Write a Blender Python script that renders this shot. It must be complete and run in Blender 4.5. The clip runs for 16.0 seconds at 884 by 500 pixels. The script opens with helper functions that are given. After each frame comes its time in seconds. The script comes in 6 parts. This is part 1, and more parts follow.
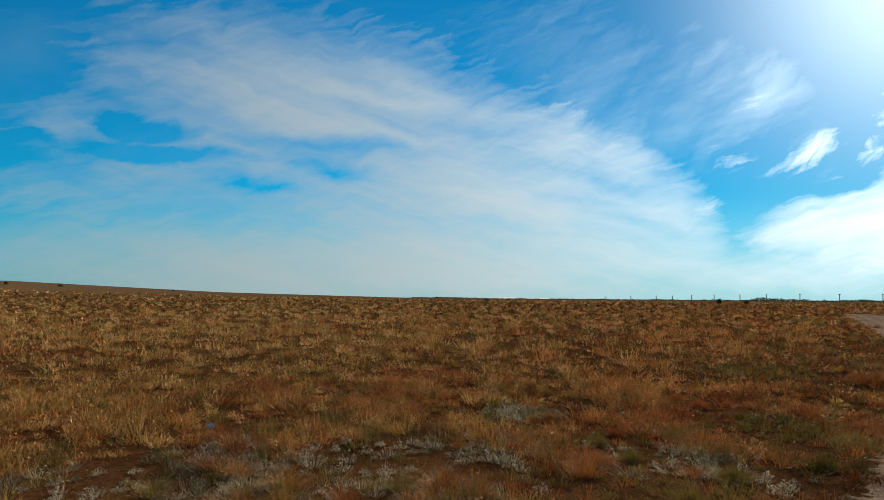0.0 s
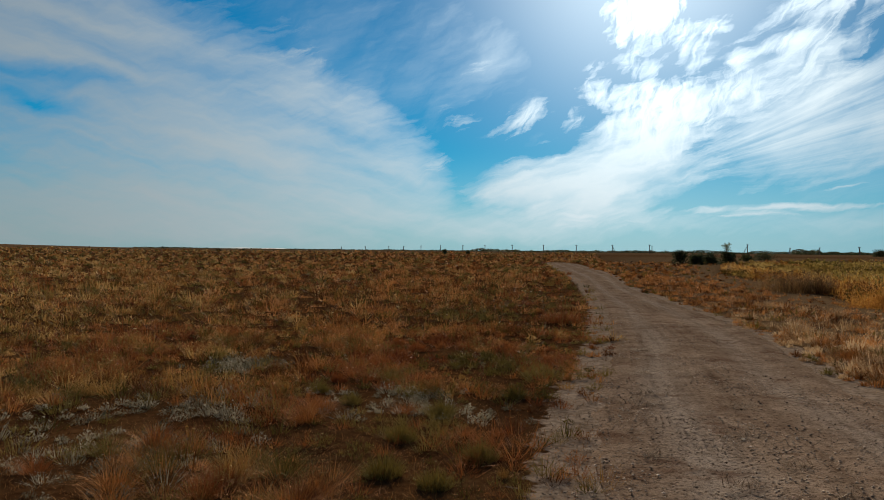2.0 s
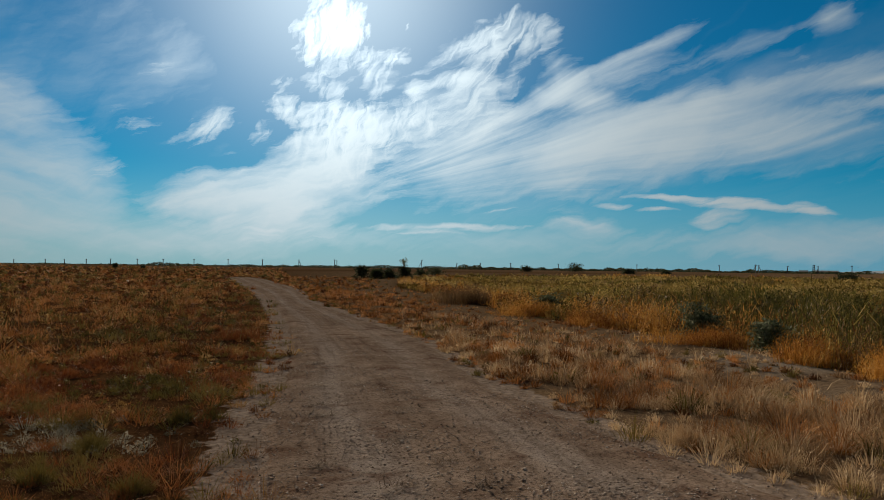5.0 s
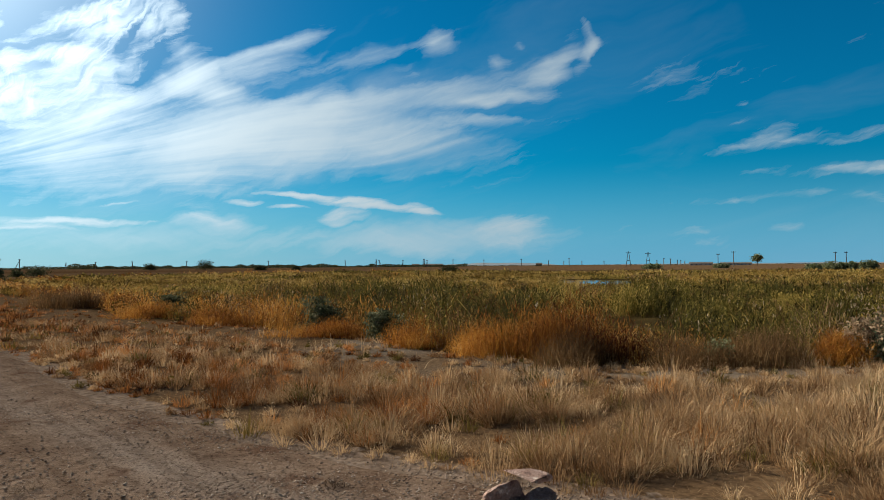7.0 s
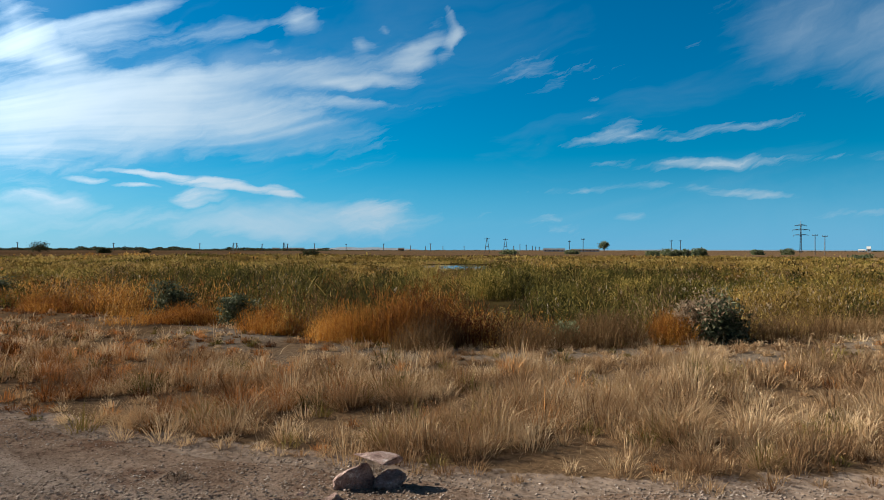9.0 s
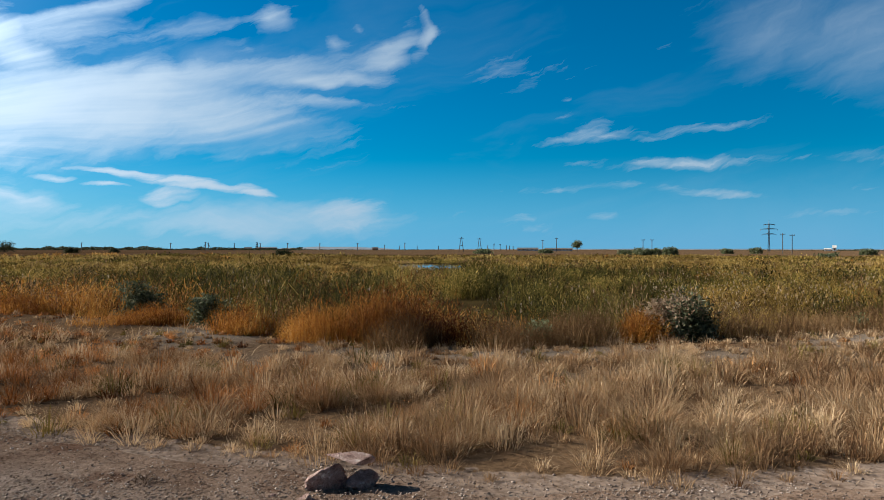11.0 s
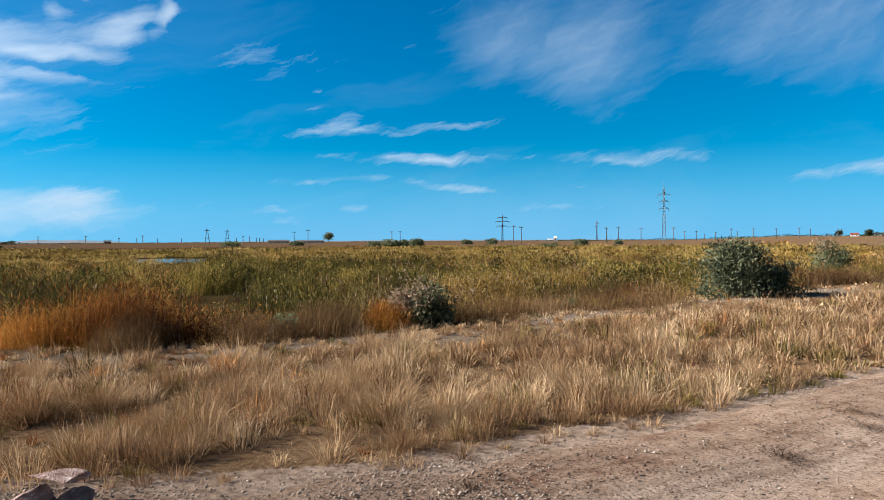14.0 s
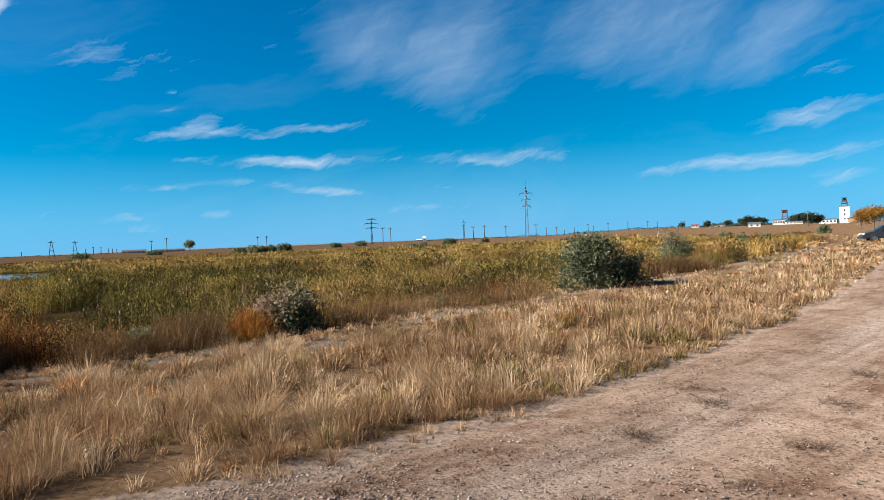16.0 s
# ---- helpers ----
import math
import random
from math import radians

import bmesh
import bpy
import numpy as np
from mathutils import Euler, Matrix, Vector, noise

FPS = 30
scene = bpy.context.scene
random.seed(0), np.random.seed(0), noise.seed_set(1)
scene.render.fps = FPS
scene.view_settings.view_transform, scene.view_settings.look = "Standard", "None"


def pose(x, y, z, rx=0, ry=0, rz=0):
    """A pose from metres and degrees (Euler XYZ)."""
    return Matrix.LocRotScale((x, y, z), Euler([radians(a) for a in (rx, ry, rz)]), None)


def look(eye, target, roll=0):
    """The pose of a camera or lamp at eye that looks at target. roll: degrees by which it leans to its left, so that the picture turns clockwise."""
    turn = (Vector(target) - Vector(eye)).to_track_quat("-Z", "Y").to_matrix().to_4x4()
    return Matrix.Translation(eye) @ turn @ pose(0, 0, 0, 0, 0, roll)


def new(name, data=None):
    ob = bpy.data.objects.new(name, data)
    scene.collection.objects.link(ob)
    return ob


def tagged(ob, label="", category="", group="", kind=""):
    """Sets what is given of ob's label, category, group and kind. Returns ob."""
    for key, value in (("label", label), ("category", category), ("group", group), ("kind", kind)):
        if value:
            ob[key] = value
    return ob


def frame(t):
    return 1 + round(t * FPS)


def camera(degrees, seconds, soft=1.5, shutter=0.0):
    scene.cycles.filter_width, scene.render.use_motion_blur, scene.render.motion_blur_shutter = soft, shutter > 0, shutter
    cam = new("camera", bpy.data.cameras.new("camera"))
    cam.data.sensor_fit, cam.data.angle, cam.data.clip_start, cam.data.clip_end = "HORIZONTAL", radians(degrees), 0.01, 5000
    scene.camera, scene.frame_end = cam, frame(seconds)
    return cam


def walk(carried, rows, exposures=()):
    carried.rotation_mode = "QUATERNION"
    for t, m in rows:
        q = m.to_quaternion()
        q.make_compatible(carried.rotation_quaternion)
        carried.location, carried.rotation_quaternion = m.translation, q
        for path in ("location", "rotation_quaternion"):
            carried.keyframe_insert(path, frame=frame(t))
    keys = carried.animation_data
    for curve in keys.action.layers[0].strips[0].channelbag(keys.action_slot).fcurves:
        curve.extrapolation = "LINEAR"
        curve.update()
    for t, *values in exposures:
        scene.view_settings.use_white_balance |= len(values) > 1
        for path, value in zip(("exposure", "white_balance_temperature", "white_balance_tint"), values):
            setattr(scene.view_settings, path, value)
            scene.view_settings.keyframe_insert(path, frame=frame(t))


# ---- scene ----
cam = camera(64.2, 16.0, soft=0.6)

PATH = [
    (0.0, pose(-0.183, 0.208, 1.600, 93.88, -0.44, -6.44)),
    (0.5, pose(-0.153, 0.203, 1.600, 92.87, -0.31, -11.64)),
    (1.0, pose(-0.120, 0.194, 1.600, 91.23, -0.40, -17.64)),
    (1.5, pose(-0.092, 0.184, 1.600, 90.97, -0.84, -22.90)),
    (2.0, pose(-0.067, 0.172, 1.600, 90.01, -0.51, -27.62)),
    (2.5, pose(-0.036, 0.154, 1.600, 89.58, -1.70, -33.93)),
    (3.0, pose(-0.027, 0.148, 1.600, 90.49, -2.10, -35.74)),
    (5.5, pose(0.067, 0.043, 1.600, 91.35, 0.23, -60.45)),
    (6.0, pose(0.088, -0.001, 1.600, 91.25, 1.01, -68.83)),
    (6.5, pose(0.100, -0.038, 1.600, 91.45, 0.55, -75.69)),
    (7.0, pose(0.107, -0.074, 1.600, 91.27, 0.37, -81.97)),
    (7.5, pose(0.109, -0.094, 1.600, 90.85, 0.73, -85.56)),
    (8.0, pose(0.110, -0.112, 1.600, 90.11, 0.52, -88.63)),
    (8.5, pose(0.110, -0.128, 1.600, 90.05, 0.25, -91.45)),
    (9.0, pose(0.110, -0.138, 1.600, 90.00, -0.14, -93.12)),
    (11.5, pose(0.108, -0.159, 1.600, 89.92, 0.11, -96.86)),
    (12.0, pose(0.104, -0.182, 1.600, 89.94, -0.40, -100.77)),
    (12.5, pose(0.099, -0.206, 1.600, 89.69, -0.79, -105.06)),
    (13.0, pose(0.092, -0.228, 1.600, 89.13, -0.60, -109.10)),
    (13.5, pose(0.085, -0.246, 1.600, 89.23, 0.41, -112.43)),
    (14.0, pose(0.079, -0.260, 1.600, 89.25, 0.34, -115.19)),
    (14.5, pose(0.071, -0.276, 1.600, 89.10, 0.37, -118.13)),
    (15.0, pose(0.066, -0.285, 1.600, 89.11, 0.53, -119.99)),
    (15.5, pose(0.056, -0.301, 1.600, 89.25, 0.84, -123.32)),
    (16.0, pose(0.048, -0.313, 1.600, 89.15, 2.28, -125.76)),
]
EXPOSURES = [(0.0, 0.8, 6900, 7), (1.5, 0.45, 6900, 9), (3.0, 0.2, 6900, 9), (5.5, 0.07, 6800, 8), (6.0, 0.28, 6700, 7.5), (6.5, 0.36, 6650, 7), (7.5, 0.76, 6500, 7), (9.0, 0.74, 6200, 8), (11.5, 0.68, 6000, 10), (12.5, 0.75, 6000, 11), (13.5, 1.0, 5950, 11), (14.5, 1.05, 5900, 12), (16.0, 1.02, 5900, 12)]
walk(cam, PATH, EXPOSURES)

# ---- daylight ----
SUN_BEARING, SUN_HEIGHT = 29.0, 26.0


def way(bearing, height=0.0):
    b, e = radians(bearing), radians(height)
    return Vector((math.sin(b) * math.cos(e), math.cos(b) * math.cos(e), math.sin(e)))


sun = new("sun", bpy.data.lights.new("sun", "SUN"))
sun.data.energy, sun.data.angle, sun.data.color = 5.6, radians(0.6), (1.0, 0.88, 0.72)
sun.matrix_world = look(way(SUN_BEARING, SUN_HEIGHT) * 300, (0, 0, 0))

world = bpy.data.worlds.new("sky")
scene.world = world
world.use_nodes = True
WN, WL = world.node_tree.nodes, world.node_tree.links
WN.clear()


def wnode(kind, **settings):
    n = WN.new(kind)
    for key, value in settings.items():
        setattr(n, key, value)
    return n


def feed(socket, value):
    if isinstance(value, bpy.types.NodeSocket):
        WL.new(value, socket)
    else:
        socket.default_value = value


def wmath(op, a, b=0.0, c=0.0, clamp=False):
    n = wnode("ShaderNodeMath", operation=op, use_clamp=clamp)
    for socket, value in zip(n.inputs, (a, b, c)):
        feed(socket, value)
    return n.outputs[0]


def wvec(op, a, b=(0, 0, 0)):
    n = wnode("ShaderNodeVectorMath", operation=op)
    feed(n.inputs[0], a)
    feed(n.inputs[1], b)
    return n.outputs["Value" if op in ("DOT_PRODUCT", "LENGTH") else "Vector"]


def wrange(value, a, b, lo, hi, smooth=False):
    n = wnode("ShaderNodeMapRange", interpolation_type="SMOOTHSTEP" if smooth else "LINEAR")
    for k, v in enumerate((value, a, b, lo, hi)):
        feed(n.inputs[k], v)
    return n.outputs[0]


def wmix(amount, a, b, blend="MIX"):
    n = wnode("ShaderNodeMix", data_type="RGBA", blend_type=blend)
    feed(n.inputs[0], amount)
    feed(n.inputs[6], a)
    feed(n.inputs[7], b)
    return n.outputs[2]


def wnoise(vector, scale, detail=4.0, rough=0.55, warp=0.0):
    n = wnode("ShaderNodeTexNoise")
    feed(n.inputs["Vector"], vector)
    n.inputs["Scale"].default_value = scale
    n.inputs["Detail"].default_value = detail
    n.inputs["Roughness"].default_value = rough
    n.inputs["Distortion"].default_value = warp
    return n


def wmap(vector, turn, size):
    """Space stretched along a slant: lengths in degrees along it and across it."""
    n = wnode("ShaderNodeMapping", vector_type="TEXTURE")
    feed(n.inputs[0], vector)
    n.inputs["Rotation"].default_value = (0, 0, radians(turn))
    n.inputs["Scale"].default_value = (*size, 1)
    return n.outputs[0]


direction = wnode("ShaderNodeTexCoord").outputs["Generated"]
axes = wnode("ShaderNodeSeparateXYZ")
WL.new(direction, axes.inputs[0])
bearing = wmath("MULTIPLY", wmath("ARCTAN2", axes.outputs[0], axes.outputs[1]), 180 / math.pi)
height = wmath("MULTIPLY", wmath("ARCSINE", axes.outputs[2]), 180 / math.pi)
joined = wnode("ShaderNodeCombineXYZ")
WL.new(bearing, joined.inputs[0])
WL.new(height, joined.inputs[1])
flat = joined.outputs[0]

# wind bends the clouds at a large and at a small scale
big = wvec("SUBTRACT", wnoise(flat, 0.09, 2).outputs["Color"], (0.5, 0.5, 0.5))
small = wvec("SUBTRACT", wnoise(flat, 0.3, 1.5, 0.5).outputs["Color"], (0.5, 0.5, 0.5))
bent = wvec("ADD", flat, wvec("MULTIPLY", big, (2.4, 1.8, 0)))
bent = wvec("ADD", bent, wvec("MULTIPLY", small, (2.0, 1.5, 0)))
fine = wvec("SUBTRACT", wnoise(flat, 0.5, 4, 0.6).outputs["Color"], (0.5, 0.5, 0.5))
frayed = wvec("ADD", bent, wvec("MULTIPLY", fine, (1.8, 0.9, 0)))
wispy = wvec("ADD", flat, wvec("ADD", wvec("MULTIPLY", small, (1.6, 0.8, 0)), wvec("MULTIPLY", fine, (1.6, 1.0, 0))))
calm = wvec("ADD", flat, wvec("ADD", wvec("MULTIPLY", small, (1.8, 1.0, 0)), wvec("MULTIPLY", fine, (1.0, 0.5, 0))))
# a fan of fibres spreads from one point low under the sun
spread_b, spread_e = wmath("SUBTRACT", bearing, 42.0), wmath("SUBTRACT", height, 5.0)
fan_turn = wmath("MULTIPLY", wmath("ARCTAN2", spread_e, spread_b), 180 / math.pi)
fan_reach = wmath("SQRT", wmath("ADD", wmath("MULTIPLY", spread_b, spread_b), wmath("MULTIPLY", spread_e, spread_e)))
fan_box = wnode("ShaderNodeCombineXYZ")
WL.new(fan_turn, fan_box.inputs[0])
WL.new(fan_reach, fan_box.inputs[1])
fan_space = wvec("ADD", fan_box.outputs[0], wvec("MULTIPLY", wvec("SUBTRACT", wnoise(flat, 0.07, 0).outputs["Color"], (0.5, 0.5, 0.5)), (7.0, 0, 0)))

SPREAD = {}


def streak(family, b, e, length, width, turn, amount):
    """One band of cirrus: its middle, half its length and width in degrees, how it slants, and its thickness."""
    place = wnode("ShaderNodeMapping", vector_type="TEXTURE")
    feed(place.inputs[0], {"sheet": frayed, "veil": bent, "sun": wispy, "core": wispy, "wedge": wispy}.get(family, calm))
    place.inputs["Location"].default_value = (b, e, 0)
    place.inputs["Rotation"].default_value = (0, 0, radians(turn))
    grown = {"streak": 1.1, "sheet": 1.25}.get(family, 1.4) if amount > 0 else 1.0
    place.inputs["Scale"].default_value = (length * 1.15, width * grown, 1)
    ball = wnode("ShaderNodeTexGradient", gradient_type="SPHERICAL")
    WL.new(place.outputs[0], ball.inputs[0])
    SPREAD[family] = wmath("MULTIPLY_ADD", ball.outputs["Fac"], amount, SPREAD.get(family, 0.0))


streak("sheet", -2.4, 14.41, 23.3, 7.18, -4, 0.47)
streak("sheet", 6.8, 9.70, 22.0, 5.68, -9, 0.51)
streak("sheet", -1.2, 4.22, 32.8, 5.08, -1, 0.58)
streak("sheet", 1.9, 1.73, 35.5, 3.29, 0, 0.75)
streak("sheet", -9.1, 18.10, 17.3, 5.38, 1, 0.27)
streak("sheet", -23.7, 12.09, 5.6, 2.09, 2, 0.35)
streak("sheet", -18.0, 9.00, 11.2, 2.27, 6, 0.39)
streak("sheet", 12.6, 7.14, 13.3, 5.38, -10, 0.31)
streak("sheet", -6.4, 15.53, 11.5, 4.78, 1, 0.23)
streak("sheet", 16.1, 12.71, 8.5, 2.03, -16, 0.39)
streak("sheet", 23.5, 8.36, 5.8, 2.39, -35, 0.39)
streak("sheet", 18.9, 6.81, 9.6, 3.59, -17, 0.31)
streak("sheet", 3.8, 16.64, 9.9, 2.39, -13, 0.31)
streak("sheet", -16.7, 12.56, 4.2, 1.02, -2, -0.54)
streak("sheet", -15.3, 10.77, 7.6, 0.84, 0, -0.54)
streak("sheet", -1.5, 11.95, 9.5, 1.08, -1, -0.48)
streak("sheet", -2.7, 10.24, 4.7, 1.02, -7, -0.48)
streak("sheet", -8.9, 8.75, 3.9, 0.78, -4, -0.42)
streak("sheet", -24.5, 11.10, 2.0, 0.72, 6, -0.36)
streak("sheet", -26.9, 17.12, 5.6, 6.58, 32, -0.30)
streak("sheet", 37.6, 2.07, 11.8, 1.55, 1, 0.50)
streak("sheet", 58.1, 2.09, 14.2, 1.55, 0, 0.50)
streak("sheet", 80.6, 2.22, 13.1, 1.91, -1, 0.45)
streak("sheet", 64.3, 3.63, 3.6, 0.96, -3, 0.50)
streak("sheet", 83.2, 2.35, 11.0, 1.55, 2, 0.40)
streak("core", 43.9, 17.73, 4.8, 2.15, 4, 1.08)
streak("core", 43.5, 19.65, 3.0, 3.35, -45, 1.15)
streak("core", 40.2, 12.38, 2.5, 0.96, -12, 0.86)
streak("core", 44.2, 9.96, 5.0, 3.11, -3, 1.37)
streak("core", 50.4, 11.83, 3.7, 2.15, -1, 1.08)
streak("core", 45.1, 10.94, 2.7, 2.39, -60, 0.58)
streak("sun", 39.6, 14.48, 2.2, 0.84, -76, 0.50)
streak("sun", 42.4, 14.37, 3.1, 1.67, -65, 0.58)
streak("sun", 46.8, 15.07, 2.7, 1.79, -62, 0.65)
streak("sun", 44.2, 14.30, 2.0, 1.08, -73, 0.43)
streak("sun", 50.4, 14.07, 1.4, 0.96, -18, 0.50)
streak("sun", 34.1, 10.44, 4.2, 1.08, 21, 0.43)
streak("sun", 34.9, 11.15, 2.4, 0.84, 53, 0.32)
streak("sun", 38.1, 10.77, 2.0, 1.20, 40, 0.43)
streak("sun", 29.2, 10.41, 2.5, 1.20, 22, 0.29)
streak("sun", 35.9, 7.73, 2.0, 1.20, 20, 0.25)
streak("sun", 54.1, 14.97, 2.8, 0.60, 1, 0.50)
streak("sun", 55.9, 18.15, 4.1, 1.32, 18, 0.43)
streak("sun", 59.8, 19.00, 3.1, 1.55, -27, 0.40)
streak("sun", 49.5, 19.08, 1.2, 0.60, -4, 0.43)
streak("sun", 30.3, 14.48, 2.7, 1.32, 21, 0.22)
streak("sun", 54.0, 17.02, 6.1, 2.39, 17, 0.32)
streak("sun", 56.8, 14.68, 6.5, 2.03, 45, 0.36)
streak("sun", 54.9, 13.08, 5.1, 2.63, 13, 0.36)
streak("sun", 58.6, 18.15, 4.2, 1.79, 4, 0.29)
streak("sun", 48.9, 16.56, 1.3, 0.48, -3, 0.36)
streak("sun", 27.2, 6.88, 2.2, 0.84, 20, 0.29)
streak("sun", 17.2, 15.07, 3.9, 1.67, -10, 0.20)
streak("sun", 48.1, 16.32, 2.4, 1.20, 19, 0.30)
streak("wedge", 44.6, 8.08, 6.5, 2.99, 2, 0.88)
streak("wedge", 39.0, 5.29, 8.6, 2.39, 2, 0.88)
streak("wedge", 34.0, 5.79, 5.1, 1.44, 14, 0.72)
streak("wedge", 37.8, 3.67, 8.3, 1.79, -0, 0.64)
streak("wedge", 40.9, 6.90, 4.1, 3.59, 17, 0.48)
streak("fan", 62.7, 14.33, 5.0, 0.84, 26, 0.40)
streak("fan", 69.1, 17.07, 5.1, 0.66, 21, 0.58)
streak("fan", 71.3, 15.99, 5.5, 0.96, 12, 0.29)
streak("fan", 77.1, 17.06, 3.9, 0.78, 12, 0.32)
streak("fan", 55.4, 13.41, 3.9, 0.66, 45, 0.40)
streak("fan", 57.3, 12.39, 4.3, 0.72, 36, 0.43)
streak("fan", 54.3, 14.63, 5.0, 0.84, 54, 0.29)
streak("fan", 59.5, 12.54, 5.1, 1.32, 28, 0.36)
streak("fan", 63.6, 10.42, 5.9, 1.55, 15, 0.47)
streak("fan", 72.5, 12.45, 7.4, 1.20, 13, 0.43)
streak("fan", 82.6, 13.96, 6.9, 0.90, 7, 0.47)
streak("fan", 91.3, 14.84, 2.3, 0.66, 9, 0.50)
streak("fan", 93.9, 16.23, 1.7, 0.54, 68, 0.50)
streak("fan", 53.1, 7.85, 9.5, 3.59, 10, 0.54)
streak("fan", 62.6, 7.68, 8.6, 2.69, 6, 0.40)
streak("fan", 71.7, 9.16, 10.7, 2.99, 9, 0.36)
streak("fan", 80.4, 9.41, 10.4, 2.39, -3, 0.32)
streak("fan", 86.4, 13.11, 5.7, 0.54, 3, 0.32)
streak("fan", 85.7, 11.82, 5.3, 0.60, -4, 0.22)
streak("fan", 81.3, 17.50, 1.8, 1.32, 2, 0.40)
streak("fan", 79.7, 15.37, 1.7, 0.72, -2, 0.32)
streak("fan", 86.6, 16.08, 1.1, 0.78, -59, 0.40)
streak("fan", 90.7, 16.33, 3.3, 2.39, 16, 0.12)
streak("fan", 70.6, 10.31, 4.5, 1.49, 20, 0.26)
streak("fan", 54.0, 10.30, 6.1, 2.69, 9, 0.36)
streak("fan", 84.0, 19.18, 1.7, 0.72, 27, 0.22)
streak("fan", 68.3, 15.73, 7.6, 0.96, 26, 0.37)
streak("fan", 70.1, 13.07, 12.4, 1.55, 24, 0.34)
streak("fan", 66.8, 9.19, 7.4, 1.91, 19, 0.31)
streak("fan", 75.1, 12.43, 13.4, 1.08, 14, 0.31)
streak("fan", 86.4, 13.24, 7.5, 0.54, 3, 0.34)
streak("fan", 87.8, 11.62, 7.3, 0.54, 2, 0.25)
streak("fan", 81.2, 9.20, 11.6, 2.51, 0, 0.31)
streak("fan", 91.0, 16.01, 4.2, 0.66, 17, 0.40)
streak("fan", 94.0, 17.95, 1.8, 0.54, 113, 0.40)
streak("fan", 82.5, 17.45, 2.0, 1.44, 8, 0.31)
streak("fan", 88.3, 17.35, 1.0, 0.84, 44, 0.28)
streak("fan", 92.5, 17.84, 1.8, 1.32, 43, 0.22)
streak("fan", 64.6, 13.23, 1.9, 0.66, 12, 0.50)
streak("fan", 61.8, 15.78, 2.5, 2.63, 23, 0.43)
streak("fan", 62.3, 4.50, 2.3, 0.60, 6, 0.31)
streak("fan", 64.0, 12.92, 5.6, 3.59, 27, 0.31)
streak("veil", 66.0, 9.8, 17.0, 4.2, 15, 0.62)
streak("veil", 77.0, 11.6, 13.0, 3.0, 13, 0.36)
streak("veil", 51.0, 13.5, 8.0, 6.5, 30, 0.6)
streak("fan", 87.0, 13.9, 8.0, 1.1, 8, 0.22)
streak("fan", 91.0, 15.6, 4.0, 0.8, 26, 0.32)
streak("veil", 89.0, 15.2, 7.0, 2.2, 16, 0.16)
streak("streak", 72.8, 5.55, 5.6, 0.30, -3, 1.10)
streak("streak", 74.9, 5.13, 7.6, 0.42, -6, 1.30)
streak("streak", 80.6, 4.65, 1.6, 0.60, -10, 1.20)
streak("streak", 66.5, 5.11, 1.7, 0.30, -2, 1.10)
streak("streak", 69.6, 4.70, 1.6, 0.24, -0, 1.00)
streak("streak", 73.9, 4.09, 2.6, 0.84, 1, 0.80)
streak("streak", 73.2, 3.53, 1.4, 0.60, -1, 0.50)
streak("streak", 53.3, 3.31, 7.5, 0.36, 1, 1.10)
streak("streak", 51.5, 2.82, 3.9, 0.24, 0, 0.80)
streak("streak", 38.5, 2.80, 2.3, 0.24, -0, 1.00)
streak("streak", 38.6, 2.41, 1.5, 0.18, 1, 0.70)
streak("streak", 37.1, 2.02, 0.7, 0.18, 1, 0.70)
streak("streak", 63.9, 3.59, 3.3, 0.84, -9, 0.50)
streak("streak", 87.6, 2.78, 3.3, 1.55, 5, 0.42)
streak("streak", 57.6, 4.88, 2.1, 0.18, 8, 0.50)
streak("streak", 99.6, 14.11, 5.8, 2.03, -7, 0.20)
streak("streak", 104.1, 14.24, 5.2, 1.55, -6, 0.20)
streak("streak", 105.4, 11.86, 1.6, 0.54, 15, 0.30)
streak("streak", 105.2, 10.62, 2.0, 0.42, 10, 0.30)
streak("streak", 107.8, 8.79, 7.9, 0.72, 4, 0.35)
streak("streak", 106.6, 9.55, 3.0, 0.72, 13, 0.47)
streak("streak", 115.9, 9.15, 5.2, 0.72, 6, 0.35)
streak("streak", 113.1, 6.64, 9.7, 0.66, 0, 0.44)
streak("streak", 114.6, 6.65, 5.2, 0.48, -5, 0.30)
streak("streak", 129.4, 6.19, 9.5, 0.78, -4, 0.30)
streak("streak", 107.1, 4.98, 7.9, 0.48, 3, 0.32)
streak("streak", 116.2, 4.29, 4.7, 0.60, -6, 0.58)
streak("streak", 124.2, 2.51, 5.9, 0.48, 0, 0.27)
streak("streak", 125.9, 4.26, 3.6, 0.72, -3, 0.20)
streak("streak", 108.1, 2.64, 1.8, 0.54, 2, 0.35)
streak("streak", 87.0, 2.55, 4.2, 1.91, 2, 0.38)
streak("streak", 101.6, 2.29, 6.1, 1.32, -4, 0.23)
streak("streak", 111.0, 16.08, 3.0, 0.72, -13, 0.17)
streak("streak", 149.4, 4.85, 10.4, 0.78, 3, 0.61)
streak("streak", 154.0, 8.03, 5.5, 0.96, 7, 0.56)
streak("streak", 155.5, 3.51, 3.5, 0.84, -0, 0.41)
streak("streak", 132.2, 6.63, 10.0, 0.66, -2, 0.26)
streak("streak", 155.4, 10.55, 2.8, 0.96, -4, 0.25)
streak("veil", 19.5, 18.29, 15.9, 6.58, 2, 0.30)
streak("veil", 20.6, 11.72, 8.9, 3.59, -8, 0.25)
streak("veil", 34.1, 14.77, 5.8, 3.59, -10, 0.25)
streak("veil", 30.3, 15.05, 6.5, 5.38, -7, 0.30)
streak("veil", 35.3, 8.98, 7.2, 3.59, 36, 0.25)
streak("veil", 125.9, 16.37, 10.8, 5.68, -4, 0.2)
